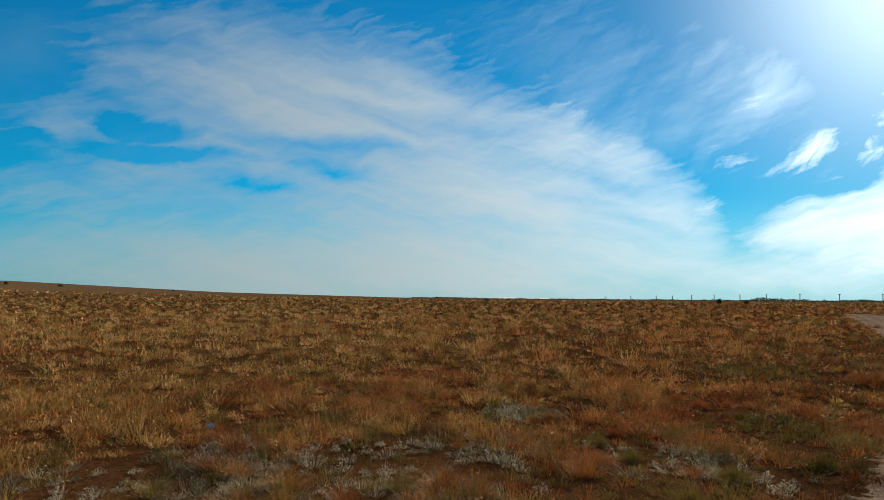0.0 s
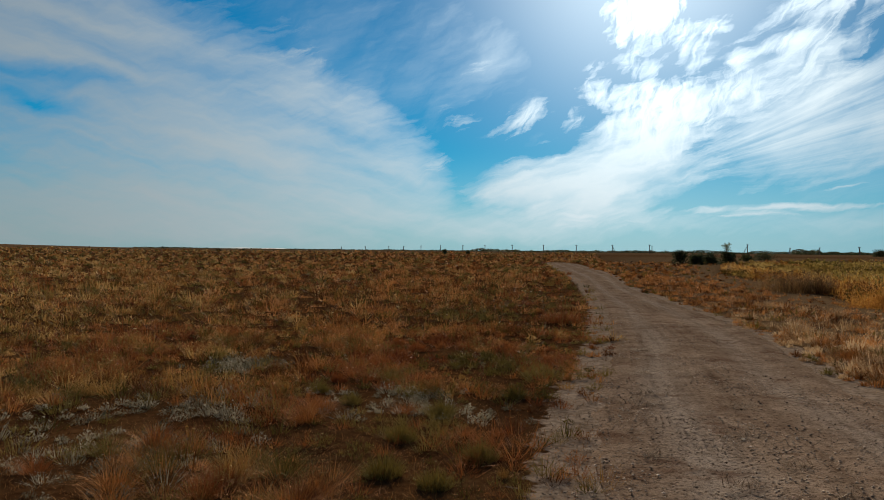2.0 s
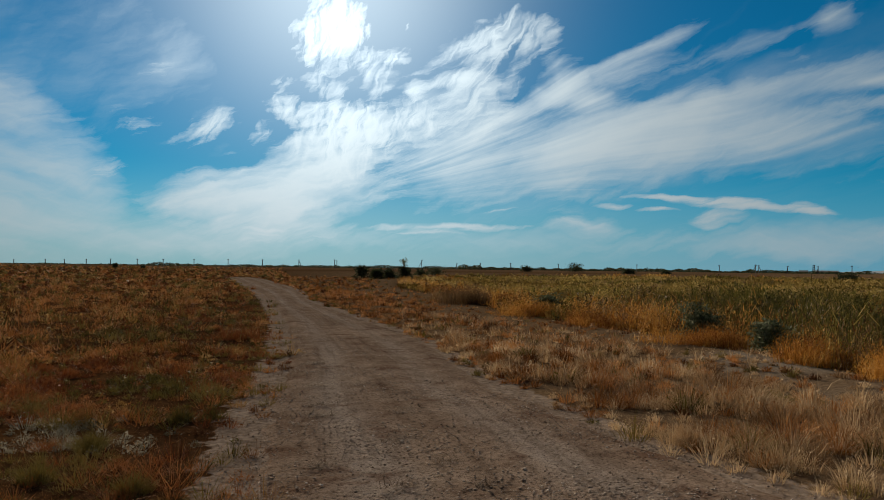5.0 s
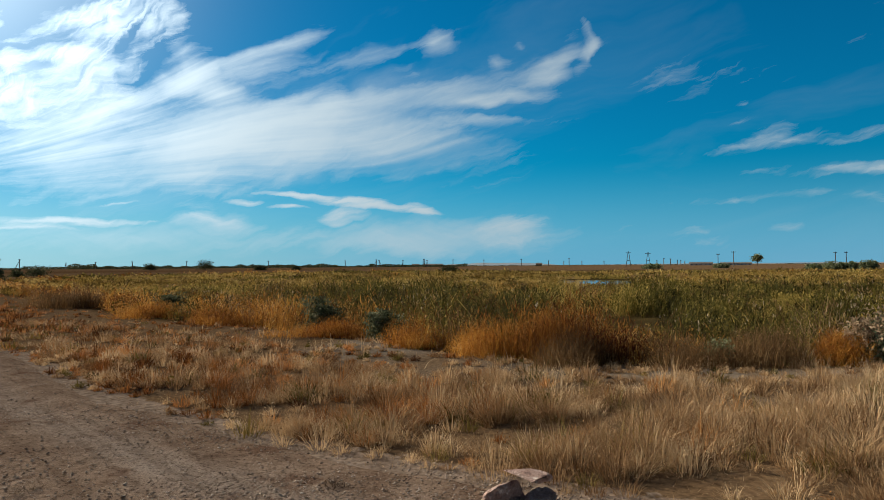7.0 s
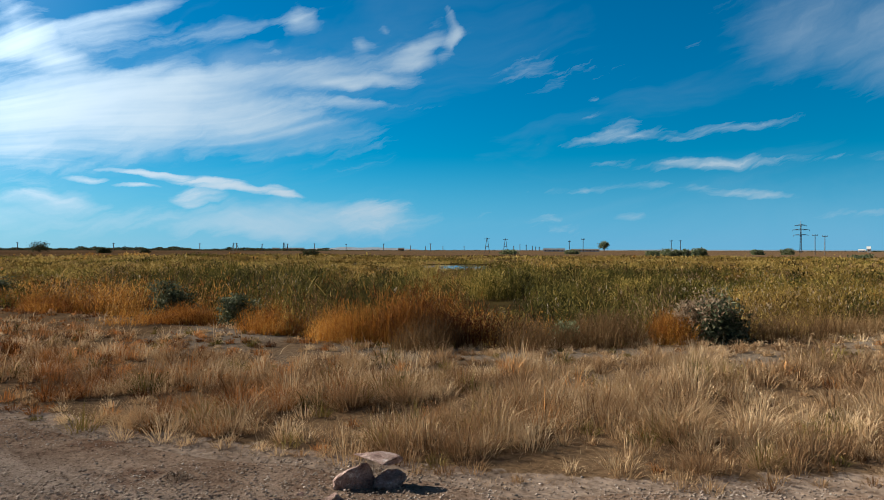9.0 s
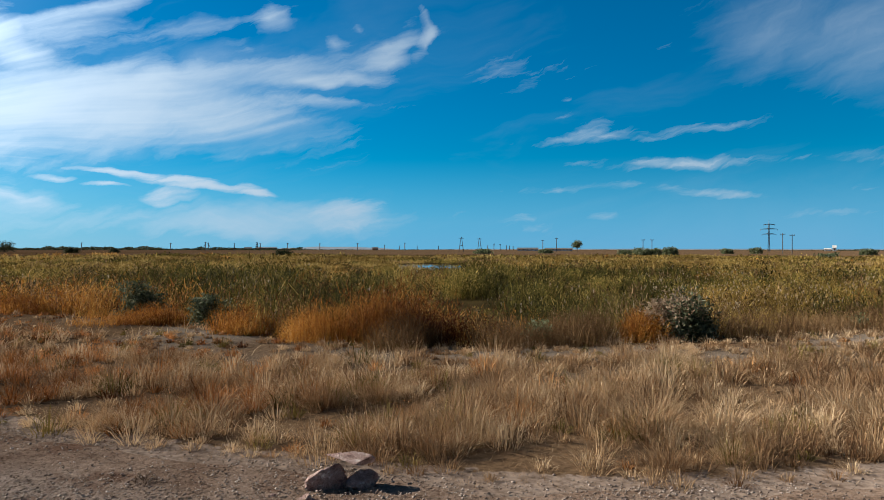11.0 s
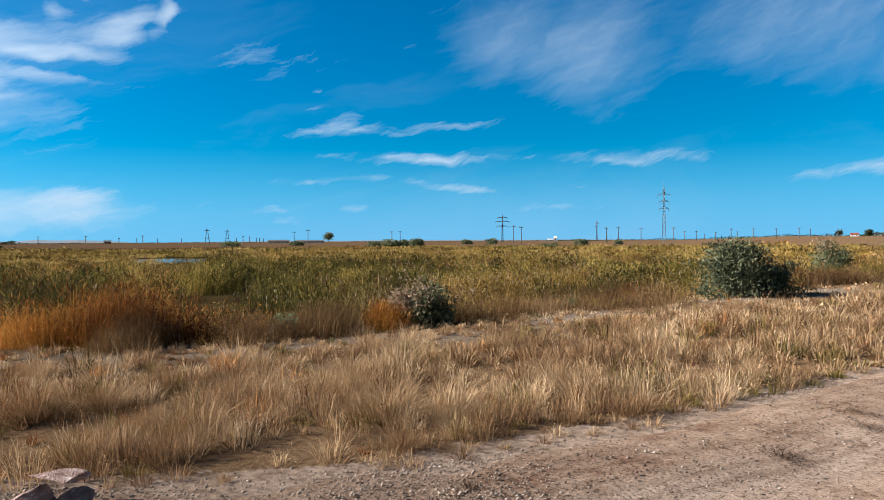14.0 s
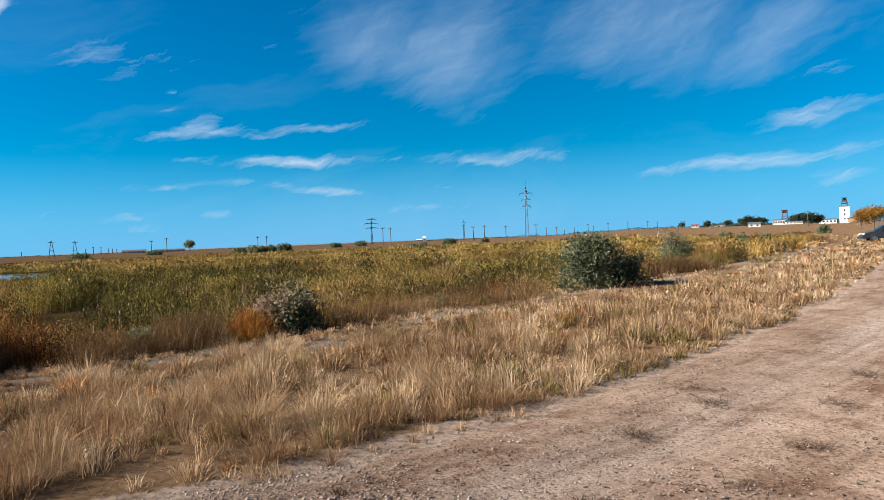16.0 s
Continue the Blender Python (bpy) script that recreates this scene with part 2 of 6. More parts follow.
streak("veil", 127.2, 14.02, 5.5, 4.19, -71, 0.28)
streak("veil", 119.7, 15.53, 5.0, 3.29, 11, 0.18)
streak("veil", 145.0, 16.09, 16.9, 4.19, -8, 0.26)
streak("veil", 148.9, 12.67, 7.6, 2.69, 15, 0.25)
streak("veil", 120.2, 15.84, 6.1, 2.69, -16, 0.15)
streak("veil", 141.8, 14.23, 8.2, 3.59, -1, 0.18)

def threads(vector, detail, warp, sharp, lo, hi):
    """Fine bright threads: the ridges of a noise."""
    n = wnoise(vector, 1.0, detail, 0.5, warp).outputs["Fac"]
    ridge = wmath("SUBTRACT", 1.0, wmath("ABSOLUTE", wmath("MULTIPLY_ADD", n, 4.0, -2.0)), clamp=True)
    return wmath("MULTIPLY_ADD", wmath("POWER", ridge, sharp), hi - lo, lo)


# each kind of cloud has its own fibres
curls = wrange(wnoise(wmap(wispy, 74, (3.0, 1.0)), 1.0, 4, 0.55, 1.3).outputs["Fac"], 0.34, 0.66, 0.1, 1.7)
grain = {
    "sheet": wmath("MULTIPLY", wrange(wnoise(wmap(frayed, -11, (24, 3.4)), 1.0, 6, 0.56).outputs["Fac"], 0.28, 0.74, 0.3, 1.6), threads(wmap(frayed, -14, (20, 2.0)), 3, 0.3, 1.5, 0.9, 1.25)),
    "core": wmath("MULTIPLY", wmath("MULTIPLY_ADD", curls, 0.6, 0.3), threads(wmap(wispy, 70, (5.0, 1.6)), 3, 1.2, 1.6, 0.45, 1.9)),
    "sun": wmath("MULTIPLY", wrange(wnoise(wmap(wispy, 40, (5.0, 2.2)), 1.0, 5, 0.55).outputs["Fac"], 0.3, 0.7, 0.5, 1.4), threads(wmap(wispy, 52, (5.5, 1.2)), 3, 0.9, 1.6, 0.25, 2.3)),
    "fan": wmath("MULTIPLY", wrange(wnoise(wmap(fan_space, 0, (4.5, 26)), 1.0, 3, 0.5).outputs["Fac"], 0.3, 0.7, 0.5, 1.5),
                 threads(wmap(fan_space, 0, (2.4, 26)), 4, 0.25, 1.5, 0.6, 1.7)),
    "wedge": wmath("MULTIPLY", wrange(wnoise(wmap(wispy, 12, (7.0, 1.8)), 1.0, 5, 0.55, 0.6).outputs["Fac"], 0.3, 0.7, 0.45, 1.4), threads(wmap(wispy, 16, (8.0, 1.6)), 3, 0.7, 1.5, 0.75, 1.4)),
    "streak": wmath("MULTIPLY", wrange(wnoise(wmap(frayed, 8, (5, 0.7)), 1.0, 5, 0.6, 0.4).outputs["Fac"], 0.32, 0.68, 0.3, 1.5), threads(wmap(frayed, 7, (7, 0.8)), 3, 0.5, 1.4, 0.5, 1.7)),
    "veil": wrange(wnoise(wmap(frayed, 42, (14, 4.0)), 1.0, 5, 0.55).outputs["Fac"], 0.3, 0.78, 0.1, 1.3),
}
# thin edges fray into threads
ragged_edge = wrange(wnoise(wmap(wispy, 18, (5.0, 0.9)), 1.0, 6, 0.62, 0.3).outputs["Fac"], 0.32, 0.66, -1.0, 0.0)
thick = 0.0
for family, total in SPREAD.items():
    worn = wmath("MULTIPLY_ADD", wmath("POWER", total, 1.6 if family == "fan" else 1.25), 1.3, wmath("MULTIPLY", ragged_edge, {"sheet": 0.22, "veil": 0.12, "core": 0.5, "fan": 0.22, "streak": 0.3}.get(family, 0.34)))
    body = wmath("MULTIPLY", wmath("MAXIMUM", worn, 0.0), grain[family])
    thick = wmath("ADD", body, thick)
# thin cirrus over the whole sky, and haze towards the ground
thin = wrange(wnoise(wmap(bent, 12, (30, 7)), 1.0, 6, 0.6, 0.8).outputs["Fac"], 0.5, 0.85, 0.0, 0.1)
thick = wmath("ADD", thick, thin)
cover = wmath("SUBTRACT", 1.0, wmath("EXPONENT", wmath("MULTIPLY", thick, -1.25)))
haze = wrange(height, -0.5, 8.5, 0.7, 0.0, True)

sky = wnode("ShaderNodeTexSky", sky_type="NISHITA", sun_disc=False)
sky.sun_elevation, sky.sun_rotation = radians(SUN_HEIGHT), radians(SUN_BEARING)
sky.air_density, sky.dust_density, sky.ozone_density = 1.0, 0.0, 6.0
near_sun = wmath("MAXIMUM", wvec("DOT_PRODUCT", direction, tuple(way(43.5, 23.5))), 0.0)
glow = wmath("POWER", near_sun, 32.0)
wide = wmath("POWER", near_sun, 9.0)
behind = wrange(wvec("DOT_PRODUCT", direction, tuple(way(62.0))), -0.2, -0.5, 0.0, 1.0, True)
overhead = wmath("MAXIMUM", wrange(height, 26.0, 42.0, 0.0, 1.0, True), behind)
blue = wmix(1.0, sky.outputs[0], wmix(overhead, (0.015, 0.76, 0.92, 1), (0.42, 0.4, 0.35, 1)), "MULTIPLY")
lit = wmath("MULTIPLY", wmath("MULTIPLY_ADD", glow, 12.0, wmath("MULTIPLY_ADD", wide, 7.0, 6.6)), wrange(bearing, -22.0, 32.0, 0.72, 1.0, True))
white_box = wnode("ShaderNodeCombineXYZ")
for k, tint in enumerate((0.84, 1.0, 1.12)):
    WL.new(wmath("MULTIPLY", lit, tint), white_box.inputs[k])
hazed = wmix(haze, blue, wvec("MULTIPLY", white_box.outputs[0], wmix(wrange(wvec("DOT_PRODUCT", direction, tuple(way(20.0))), 0.3, 0.95, 0.0, 1.0, True), (0.4, 0.74, 1.12, 1), (0.7, 0.78, 0.86, 1))))
cover = wmath("MAXIMUM", cover, wmath("MULTIPLY", wmath("POWER", near_sun, 34.0), 0.5))
clouded = wmix(cover, hazed, white_box.outputs[0])
back = wnode("ShaderNodeBackground")
WL.new(clouded, back.inputs[0])
back.inputs[1].default_value = 0.055
out = wnode("ShaderNodeOutputWorld")
WL.new(back.outputs[0], out.inputs[0])

# ---- materials ----
def material(name):
    m = bpy.data.materials.new(name)
    m.use_nodes = True
    return m, m.node_tree.nodes, m.node_tree.links, m.node_tree.nodes["Principled BSDF"]


def ramp(nodes, links, value, stops):
    n = nodes.new("ShaderNodeValToRGB")
    while len(n.color_ramp.elements) < len(stops):
        n.color_ramp.elements.new(0.5)
    for el, (at, col) in zip(n.color_ramp.elements, stops):
        el.position, el.color = at, (*col, 1)
    links.new(value, n.inputs[0])
    return n.outputs[0]


def noise_of(nodes, links, scale, detail=5.0, rough=0.6, vector=None, warp=0.0):
    n = nodes.new("ShaderNodeTexNoise")
    if vector is None:
        vector = nodes.new("ShaderNodeNewGeometry").outputs["Position"]
    links.new(vector, n.inputs["Vector"])
    n.inputs["Scale"].default_value, n.inputs["Detail"].default_value = scale, detail
    n.inputs["Roughness"].default_value, n.inputs["Distortion"].default_value = rough, warp
    return n.outputs["Fac"]


def blend(nodes, links, amount, a, b, kind="MIX"):
    n = nodes.new("ShaderNodeMix")
    n.data_type, n.blend_type = "RGBA", kind
    for socket, value in zip((n.inputs[0], n.inputs[6], n.inputs[7]), (amount, a, b)):
        if isinstance(value, bpy.types.NodeSocket):
            links.new(value, socket)
        else:
            socket.default_value = value if isinstance(value, float) else (*value, 1)
    return n.outputs[2]


def relief(nodes, links, bsdf, value, strength, distance):
    n = nodes.new("ShaderNodeBump")
    n.inputs["Strength"].default_value, n.inputs["Distance"].default_value = strength, distance
    links.new(value, n.inputs["Height"])
    links.new(n.outputs[0], bsdf.inputs["Normal"])


def surface(name, stops, scale, rough=0.85, bump=0.4, depth=0.02, metal=0.0, fine=8.0):
    """A surface that varies at a large and at a small scale."""
    m, nodes, links, bsdf = material(name)
    large = noise_of(nodes, links, scale)
    tiny = noise_of(nodes, links, scale * fine, 4)
    col = ramp(nodes, links, large, stops)
    shade = ramp(nodes, links, tiny, [(0.3, (0.72, 0.72, 0.72)), (0.7, (1.15, 1.15, 1.15))])
    links.new(blend(nodes, links, 1.0, col, shade, "MULTIPLY"), bsdf.inputs["Base Color"])
    bsdf.inputs["Roughness"].default_value, bsdf.inputs["Metallic"].default_value = rough, metal
    relief(nodes, links, bsdf, tiny, bump, depth)
    return m


def leafy(name, stops, through_light=0.22, patch=0.6, rough=0.8, vary=0.6):
    """Blades and leaves: every one has its own tone, and lets some light through."""
    m, nodes, links, bsdf = material(name)
    rand = nodes.new("ShaderNodeNewGeometry").outputs["Random Per Island"]
    spots = noise_of(nodes, links, patch, 3)
    mixed = nodes.new("ShaderNodeMath")
    mixed.operation = "MULTIPLY_ADD"
    links.new(rand, mixed.inputs[0])
    mixed.inputs[1].default_value = vary
    shifted = nodes.new("ShaderNodeMath")
    shifted.operation = "MULTIPLY_ADD"
    links.new(spots, shifted.inputs[0])
    shifted.inputs[1].default_value, shifted.inputs[2].default_value = 1.5, -0.24 - vary / 2
    clump = nodes.new("ShaderNodeAttribute")
    clump.attribute_name = "tone"
    summed = nodes.new("ShaderNodeMath")
    links.new(shifted.outputs[0], summed.inputs[0])
    links.new(clump.outputs["Fac"], summed.inputs[1])
    links.new(summed.outputs[0], mixed.inputs[2])
    col = ramp(nodes, links, mixed.outputs[0], stops)
    links.new(col, bsdf.inputs["Base Color"])
    bsdf.inputs["Roughness"].default_value = rough
    bsdf.inputs["Specular IOR Level"].default_value = 0.08
    glow_through = nodes.new("ShaderNodeBsdfTranslucent")
    links.new(col, glow_through.inputs[0])
    both = nodes.new("ShaderNodeMixShader")
    both.inputs[0].default_value = through_light
    links.new(bsdf.outputs[0], both.inputs[1])
    links.new(glow_through.outputs[0], both.inputs[2])
    links.new(both.outputs[0], nodes["Material Output"].inputs[0])
    return m


def ground_material():
    m, nodes, links, bsdf = material("ground")
    zone = nodes.new("ShaderNodeAttribute")
    zone.attribute_name = "cover"
    split = nodes.new("ShaderNodeSeparateXYZ")
    links.new(zone.outputs["Vector"], split.inputs[0])
    large, middle, tiny = (noise_of(nodes, links, s) for s in (0.12, 1.1, 14.0))
    # field soil is darkened so its colour carries the grass canopy's own shade
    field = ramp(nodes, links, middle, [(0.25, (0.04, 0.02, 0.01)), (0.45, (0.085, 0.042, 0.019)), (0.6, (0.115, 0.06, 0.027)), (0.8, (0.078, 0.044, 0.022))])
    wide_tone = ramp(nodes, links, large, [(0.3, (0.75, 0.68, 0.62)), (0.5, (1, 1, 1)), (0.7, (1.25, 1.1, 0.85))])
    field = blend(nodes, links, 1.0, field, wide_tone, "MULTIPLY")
    stretch = nodes.new("ShaderNodeMapping")
    stretch.inputs["Rotation"].default_value = (0, 0, 0.2)
    stretch.inputs["Scale"].default_value = (0.006, 0.02, 1)
    links.new(nodes.new("ShaderNodeNewGeometry").outputs["Position"], stretch.inputs[0])
    plain = noise_of(nodes, links, 1.0, 5, 0.6, stretch.outputs[0])
    field = blend(nodes, links, 1.0, field, ramp(nodes, links, plain, [(0.3, (0.7, 0.62, 0.55)), (0.5, (1.0, 1.0, 1.0)), (0.68, (1.35, 1.42, 1.4))]), "MULTIPLY")
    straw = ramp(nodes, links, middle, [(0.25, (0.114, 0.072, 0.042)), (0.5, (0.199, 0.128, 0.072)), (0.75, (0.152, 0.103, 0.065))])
    bare = ramp(nodes, links, middle, [(0.3, (0.162, 0.130, 0.099)), (0.6, (0.257, 0.210, 0.165)), (0.8, (0.152, 0.125, 0.099))])
    mud = ramp(nodes, links, large, [(0.35, (0.035, 0.028, 0.014)), (0.6, (0.09, 0.066, 0.026))])
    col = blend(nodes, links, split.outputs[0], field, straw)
    col = blend(nodes, links, split.outputs[1], col, bare)
    col = blend(nodes, links, split.outputs[2], col, mud)
    shoulder = nodes.new("ShaderNodeAttribute")
    shoulder.attribute_name = "shoulder"
    earth = ramp(nodes, links, noise_of(nodes, links, 3.0), [(0.25, (0.2, 0.143, 0.107)), (0.5, (0.31, 0.236, 0.182)), (0.7, (0.385, 0.3, 0.238))])
    frayed = nodes.new("ShaderNodeMath")
    frayed.operation = "MULTIPLY_ADD"
    links.new(noise_of(nodes, links, 4.5, 6), frayed.inputs[0])
    frayed.inputs[1].default_value = 1.6
    links.new(shoulder.outputs["Fac"], frayed.inputs[2])
    patchy = ramp(nodes, links, frayed.outputs[0], [(0.0, (0, 0, 0)), (1.0, (1, 1, 1))])
    patchy.node.color_ramp.elements[0].position, patchy.node.color_ramp.elements[1].position = 0.86, 1.02
    col = blend(nodes, links, patchy, col, earth)
    specks = ramp(nodes, links, tiny, [(0.32, (0.5, 0.47, 0.45)), (0.55, (1, 1, 1)), (0.75, (1.3, 1.28, 1.22))])
    links.new(blend(nodes, links, 1.0, col, specks, "MULTIPLY"), bsdf.inputs["Base Color"])
    bsdf.inputs["Roughness"].default_value = 0.95
    bsdf.inputs["Specular IOR Level"].default_value = 0.0
    bsdf.inputs["Diffuse Roughness"].default_value = 0.6
    relief(nodes, links, bsdf, tiny, 0.3, 0.02)
    return m


def road_material():
    m, nodes, links, bsdf = material("packed_earth")
    wheel = nodes.new("ShaderNodeAttribute")
    wheel.attribute_name = "wheel"
    large, middle, tiny, grit = (noise_of(nodes, links, s, 6) for s in (0.45, 2.2, 34.0, 110.0))
    along = nodes.new("ShaderNodeAttribute")
    along.attribute_name = "strip"
    drawn = noise_of(nodes, links, 1.0, 5, 0.55, along.outputs["Vector"])
    earth = ramp(nodes, links, middle, [(0.25, (0.19, 0.128, 0.094)), (0.5, (0.285, 0.21, 0.16)), (0.72, (0.355, 0.272, 0.214))])
    tone = ramp(nodes, links, large, [(0.35, (0.8, 0.76, 0.73)), (0.6, (1.06, 1.05, 1.03))])
    col = blend(nodes, links, 1.0, earth, tone, "MULTIPLY")
    pale = ramp(nodes, links, middle, [(0.3, (0.3, 0.236, 0.192)), (0.7, (0.385, 0.316, 0.265))])
    col = blend(nodes, links, wheel.outputs["Fac"], col, pale)
    ruts = ramp(nodes, links, drawn, [(0.3, (0.72, 0.69, 0.67)), (0.5, (1, 1, 1)), (0.7, (1.1, 1.09, 1.08))])
    col = blend(nodes, links, 1.0, col, ruts, "MULTIPLY")
    litter_spots = ramp(nodes, links, noise_of(nodes, links, 1.4, 8, 0.68), [(0.54, (0, 0, 0)), (0.64, (0.7, 0.7, 0.7))])
    col = blend(nodes, links, litter_spots, col, (0.14, 0.078, 0.052))
    crumbs = ramp(nodes, links, tiny, [(0.36, (0.45, 0.42, 0.4)), (0.46, (1, 1, 1)), (0.6, (1.0, 1.0, 1.0)), (0.68, (1.4, 1.38, 1.35))])
    clods = ramp(nodes, links, noise_of(nodes, links, 11.0, 3, 0.7), [(0.36, (0.76, 0.74, 0.72)), (0.48, (1, 1, 1)), (0.58, (1, 1, 1)), (0.68, (1.12, 1.11, 1.1))])
    col = blend(nodes, links, 1.0, col, clods, "MULTIPLY")
    specks = ramp(nodes, links, grit, [(0.32, (0.62, 0.6, 0.58)), (0.5, (1, 1, 1)), (0.7, (1.2, 1.19, 1.18))])
    col = blend(nodes, links, 1.0, blend(nodes, links, 1.0, col, crumbs, "MULTIPLY"), specks, "MULTIPLY")
    links.new(col, bsdf.inputs["Base Color"])
    bsdf.inputs["Roughness"].default_value = 0.95
    bsdf.inputs["Specular IOR Level"].default_value = 0.0
    bsdf.inputs["Diffuse Roughness"].default_value = 0.55
    relief(nodes, links, bsdf, tiny, 0.8, 0.018)
    return m


M_GROUND, M_ROAD = ground_material(), road_material()
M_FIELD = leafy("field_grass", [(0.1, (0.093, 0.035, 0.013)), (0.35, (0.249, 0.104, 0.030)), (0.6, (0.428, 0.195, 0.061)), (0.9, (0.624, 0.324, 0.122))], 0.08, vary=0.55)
M_RUSSET = leafy("russet_grass", [(0.1, (0.119, 0.034, 0.015)), (0.45, (0.255, 0.085, 0.025)), (0.9, (0.340, 0.145, 0.051))], 0.15, vary=0.5)
M_OLIVE = leafy("olive_grass", [(0.1, (0.063, 0.053, 0.014)), (0.45, (0.167, 0.131, 0.033)), (0.9, (0.283, 0.209, 0.067))], 0.1, vary=0.5)
M_SAGE = leafy("sage_grass", [(0.1, (0.092, 0.084, 0.054)), (0.5, (0.223, 0.200, 0.143)), (0.9, (0.365, 0.331, 0.250))], 0.2)
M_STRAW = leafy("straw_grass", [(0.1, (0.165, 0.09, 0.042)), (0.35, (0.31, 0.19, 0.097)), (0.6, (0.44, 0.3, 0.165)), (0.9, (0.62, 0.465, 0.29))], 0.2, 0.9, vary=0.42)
M_GOLD = leafy("golden_grass", [(0.1, (0.134, 0.067, 0.020)), (0.4, (0.269, 0.146, 0.041)), (0.7, (0.381, 0.224, 0.074)), (0.95, (0.515, 0.336, 0.136))], 0.2, 0.8, vary=0.5)
M_ORANGE = leafy("orange_reed", [(0.1, (0.07, 0.02, 0.008)), (0.4, (0.25, 0.095, 0.02)), (0.7, (0.58, 0.29, 0.055)), (0.95, (0.72, 0.47, 0.16))], 0.22, 0.4, vary=0.42)
M_GREEN = leafy("green_reed", [(0.1, (0.024, 0.022, 0.006)), (0.45, (0.067, 0.062, 0.015)), (0.75, (0.177, 0.146, 0.029)), (0.98, (0.504, 0.364, 0.099))], 0.22, 0.4, vary=0.28)
M_YELLOW = leafy("yellow_reed", [(0.1, (0.066, 0.042, 0.011)), (0.4, (0.180, 0.118, 0.029)), (0.7, (0.348, 0.230, 0.055)), (0.98, (0.552, 0.401, 0.143))], 0.22, 0.4, vary=0.26)
M_BROWN = leafy("brown_reed", [(0.1, (0.057, 0.031, 0.014)), (0.4, (0.138, 0.079, 0.034)), (0.7, (0.241, 0.145, 0.065)), (0.95, (0.425, 0.286, 0.147))], 0.22, 0.4, vary=0.42)
M_PLUME = leafy("reed_plume", [(0.1, (0.34, 0.26, 0.165)), (0.9, (0.6, 0.5, 0.36))], 0.35)
M_BUSH = leafy("silver_leaves", [(0.1, (0.045, 0.06, 0.028)), (0.45, (0.13, 0.155, 0.075)), (0.8, (0.24, 0.26, 0.15)), (1.0, (0.4, 0.4, 0.27))], 0.35, 2.0)
M_SHRUB = leafy("grey_green_leaves", [(0.1, (0.030, 0.039, 0.021)), (0.45, (0.088, 0.104, 0.055)), (0.8, (0.176, 0.189, 0.111)), (1.0, (0.351, 0.351, 0.221))], 0.2, 2.0)
M_DARKBUSH = leafy("dark_leaves", [(0.1, (0.018, 0.024, 0.012)), (0.6, (0.05, 0.062, 0.03)), (1.0, (0.1, 0.11, 0.055))], 0.2, 1.0)
M_DRY = leafy("dry_leaves", [(0.1, (0.17, 0.11, 0.065)), (0.6, (0.34, 0.25, 0.165)), (1.0, (0.46, 0.36, 0.26))], 0.35, 2.0)
M_AUTUMN = leafy("autumn_leaves", [(0.1, (0.16, 0.075, 0.015)), (0.6, (0.36, 0.19, 0.035)), (1.0, (0.5, 0.31, 0.07))], 0.35, 1.0)
M_BARK = surface("bark", [(0.3, (0.07, 0.052, 0.038)), (0.7, (0.16, 0.12, 0.09))], 9.0)
M_STONE = surface("pink_stone", [(0.34, (0.18, 0.1, 0.083)), (0.46, (0.35, 0.22, 0.18)), (0.58, (0.47, 0.33, 0.28)), (0.66, (0.75, 0.67, 0.61))], 9.0, 0.9, 0.9, 0.03)
M_GRAVEL = leafy("gravel", [(0.1, (0.119, 0.089, 0.072)), (0.5, (0.264, 0.212, 0.174)), (0.85, (0.391, 0.327, 0.276)), (1.0, (0.476, 0.416, 0.365))], 0.0, 3.0, 0.9)
M_TWIG = leafy("dead_twigs", [(0.1, (0.06, 0.04, 0.028)), (0.9, (0.2, 0.13, 0.08))], 0.1, 2.0)
M_POLE = surface("weathered_pole", [(0.3, (0.075, 0.068, 0.06)), (0.7, (0.15, 0.135, 0.12))], 2.0)
M_STEEL = surface("galvanised_steel", [(0.3, (0.1, 0.12, 0.14)), (0.7, (0.2, 0.225, 0.25))], 1.5, 0.6, 0.1, 0.01, 0.3)
M_WHITE = surface("whitewash", [(0.3, (0.66, 0.65, 0.62)), (0.7, (0.82, 0.81, 0.78))], 0.4, 0.85, 0.1)
M_ROOF = surface("grey_roof", [(0.3, (0.1, 0.1, 0.1)), (0.7, (0.18, 0.17, 0.17))], 0.4)
M_REDROOF = surface("red_roof", [(0.3, (0.2, 0.05, 0.035)), (0.7, (0.33, 0.09, 0.06))], 0.4)
M_BRICK = surface("ochre_wall", [(0.3, (0.3, 0.2, 0.11)), (0.7, (0.44, 0.31, 0.18))], 0.4)
M_RUST = surface("rusty_red_steel", [(0.3, (0.1, 0.03, 0.025)), (0.7, (0.22, 0.06, 0.05))], 0.5, 0.7)
M_DARKSTEEL = surface("dark_steel", [(0.3, (0.03, 0.032, 0.036)), (0.7, (0.065, 0.068, 0.075))], 0.5, 0.6)
M_GLASSDARK = surface("dark_pane", [(0.3, (0.02, 0.024, 0.03)), (0.7, (0.035, 0.04, 0.048))], 1.0, 0.12, 0.02)
M_PAINT = surface("dark_grey_paint", [(0.3, (0.045, 0.05, 0.06)), (0.7, (0.06, 0.066, 0.078))], 3.0, 0.28, 0.03, 0.002, 0.5)
M_CHROME = surface("bright_metal", [(0.3, (0.5, 0.5, 0.5)), (0.7, (0.62, 0.62, 0.62))], 4.0, 0.25, 0.03, 0.002, 1.0)
M_TYRE = surface("tyre_rubber", [(0.3, (0.016, 0.016, 0.016)), (0.7, (0.03, 0.03, 0.03))], 8.0, 0.9)
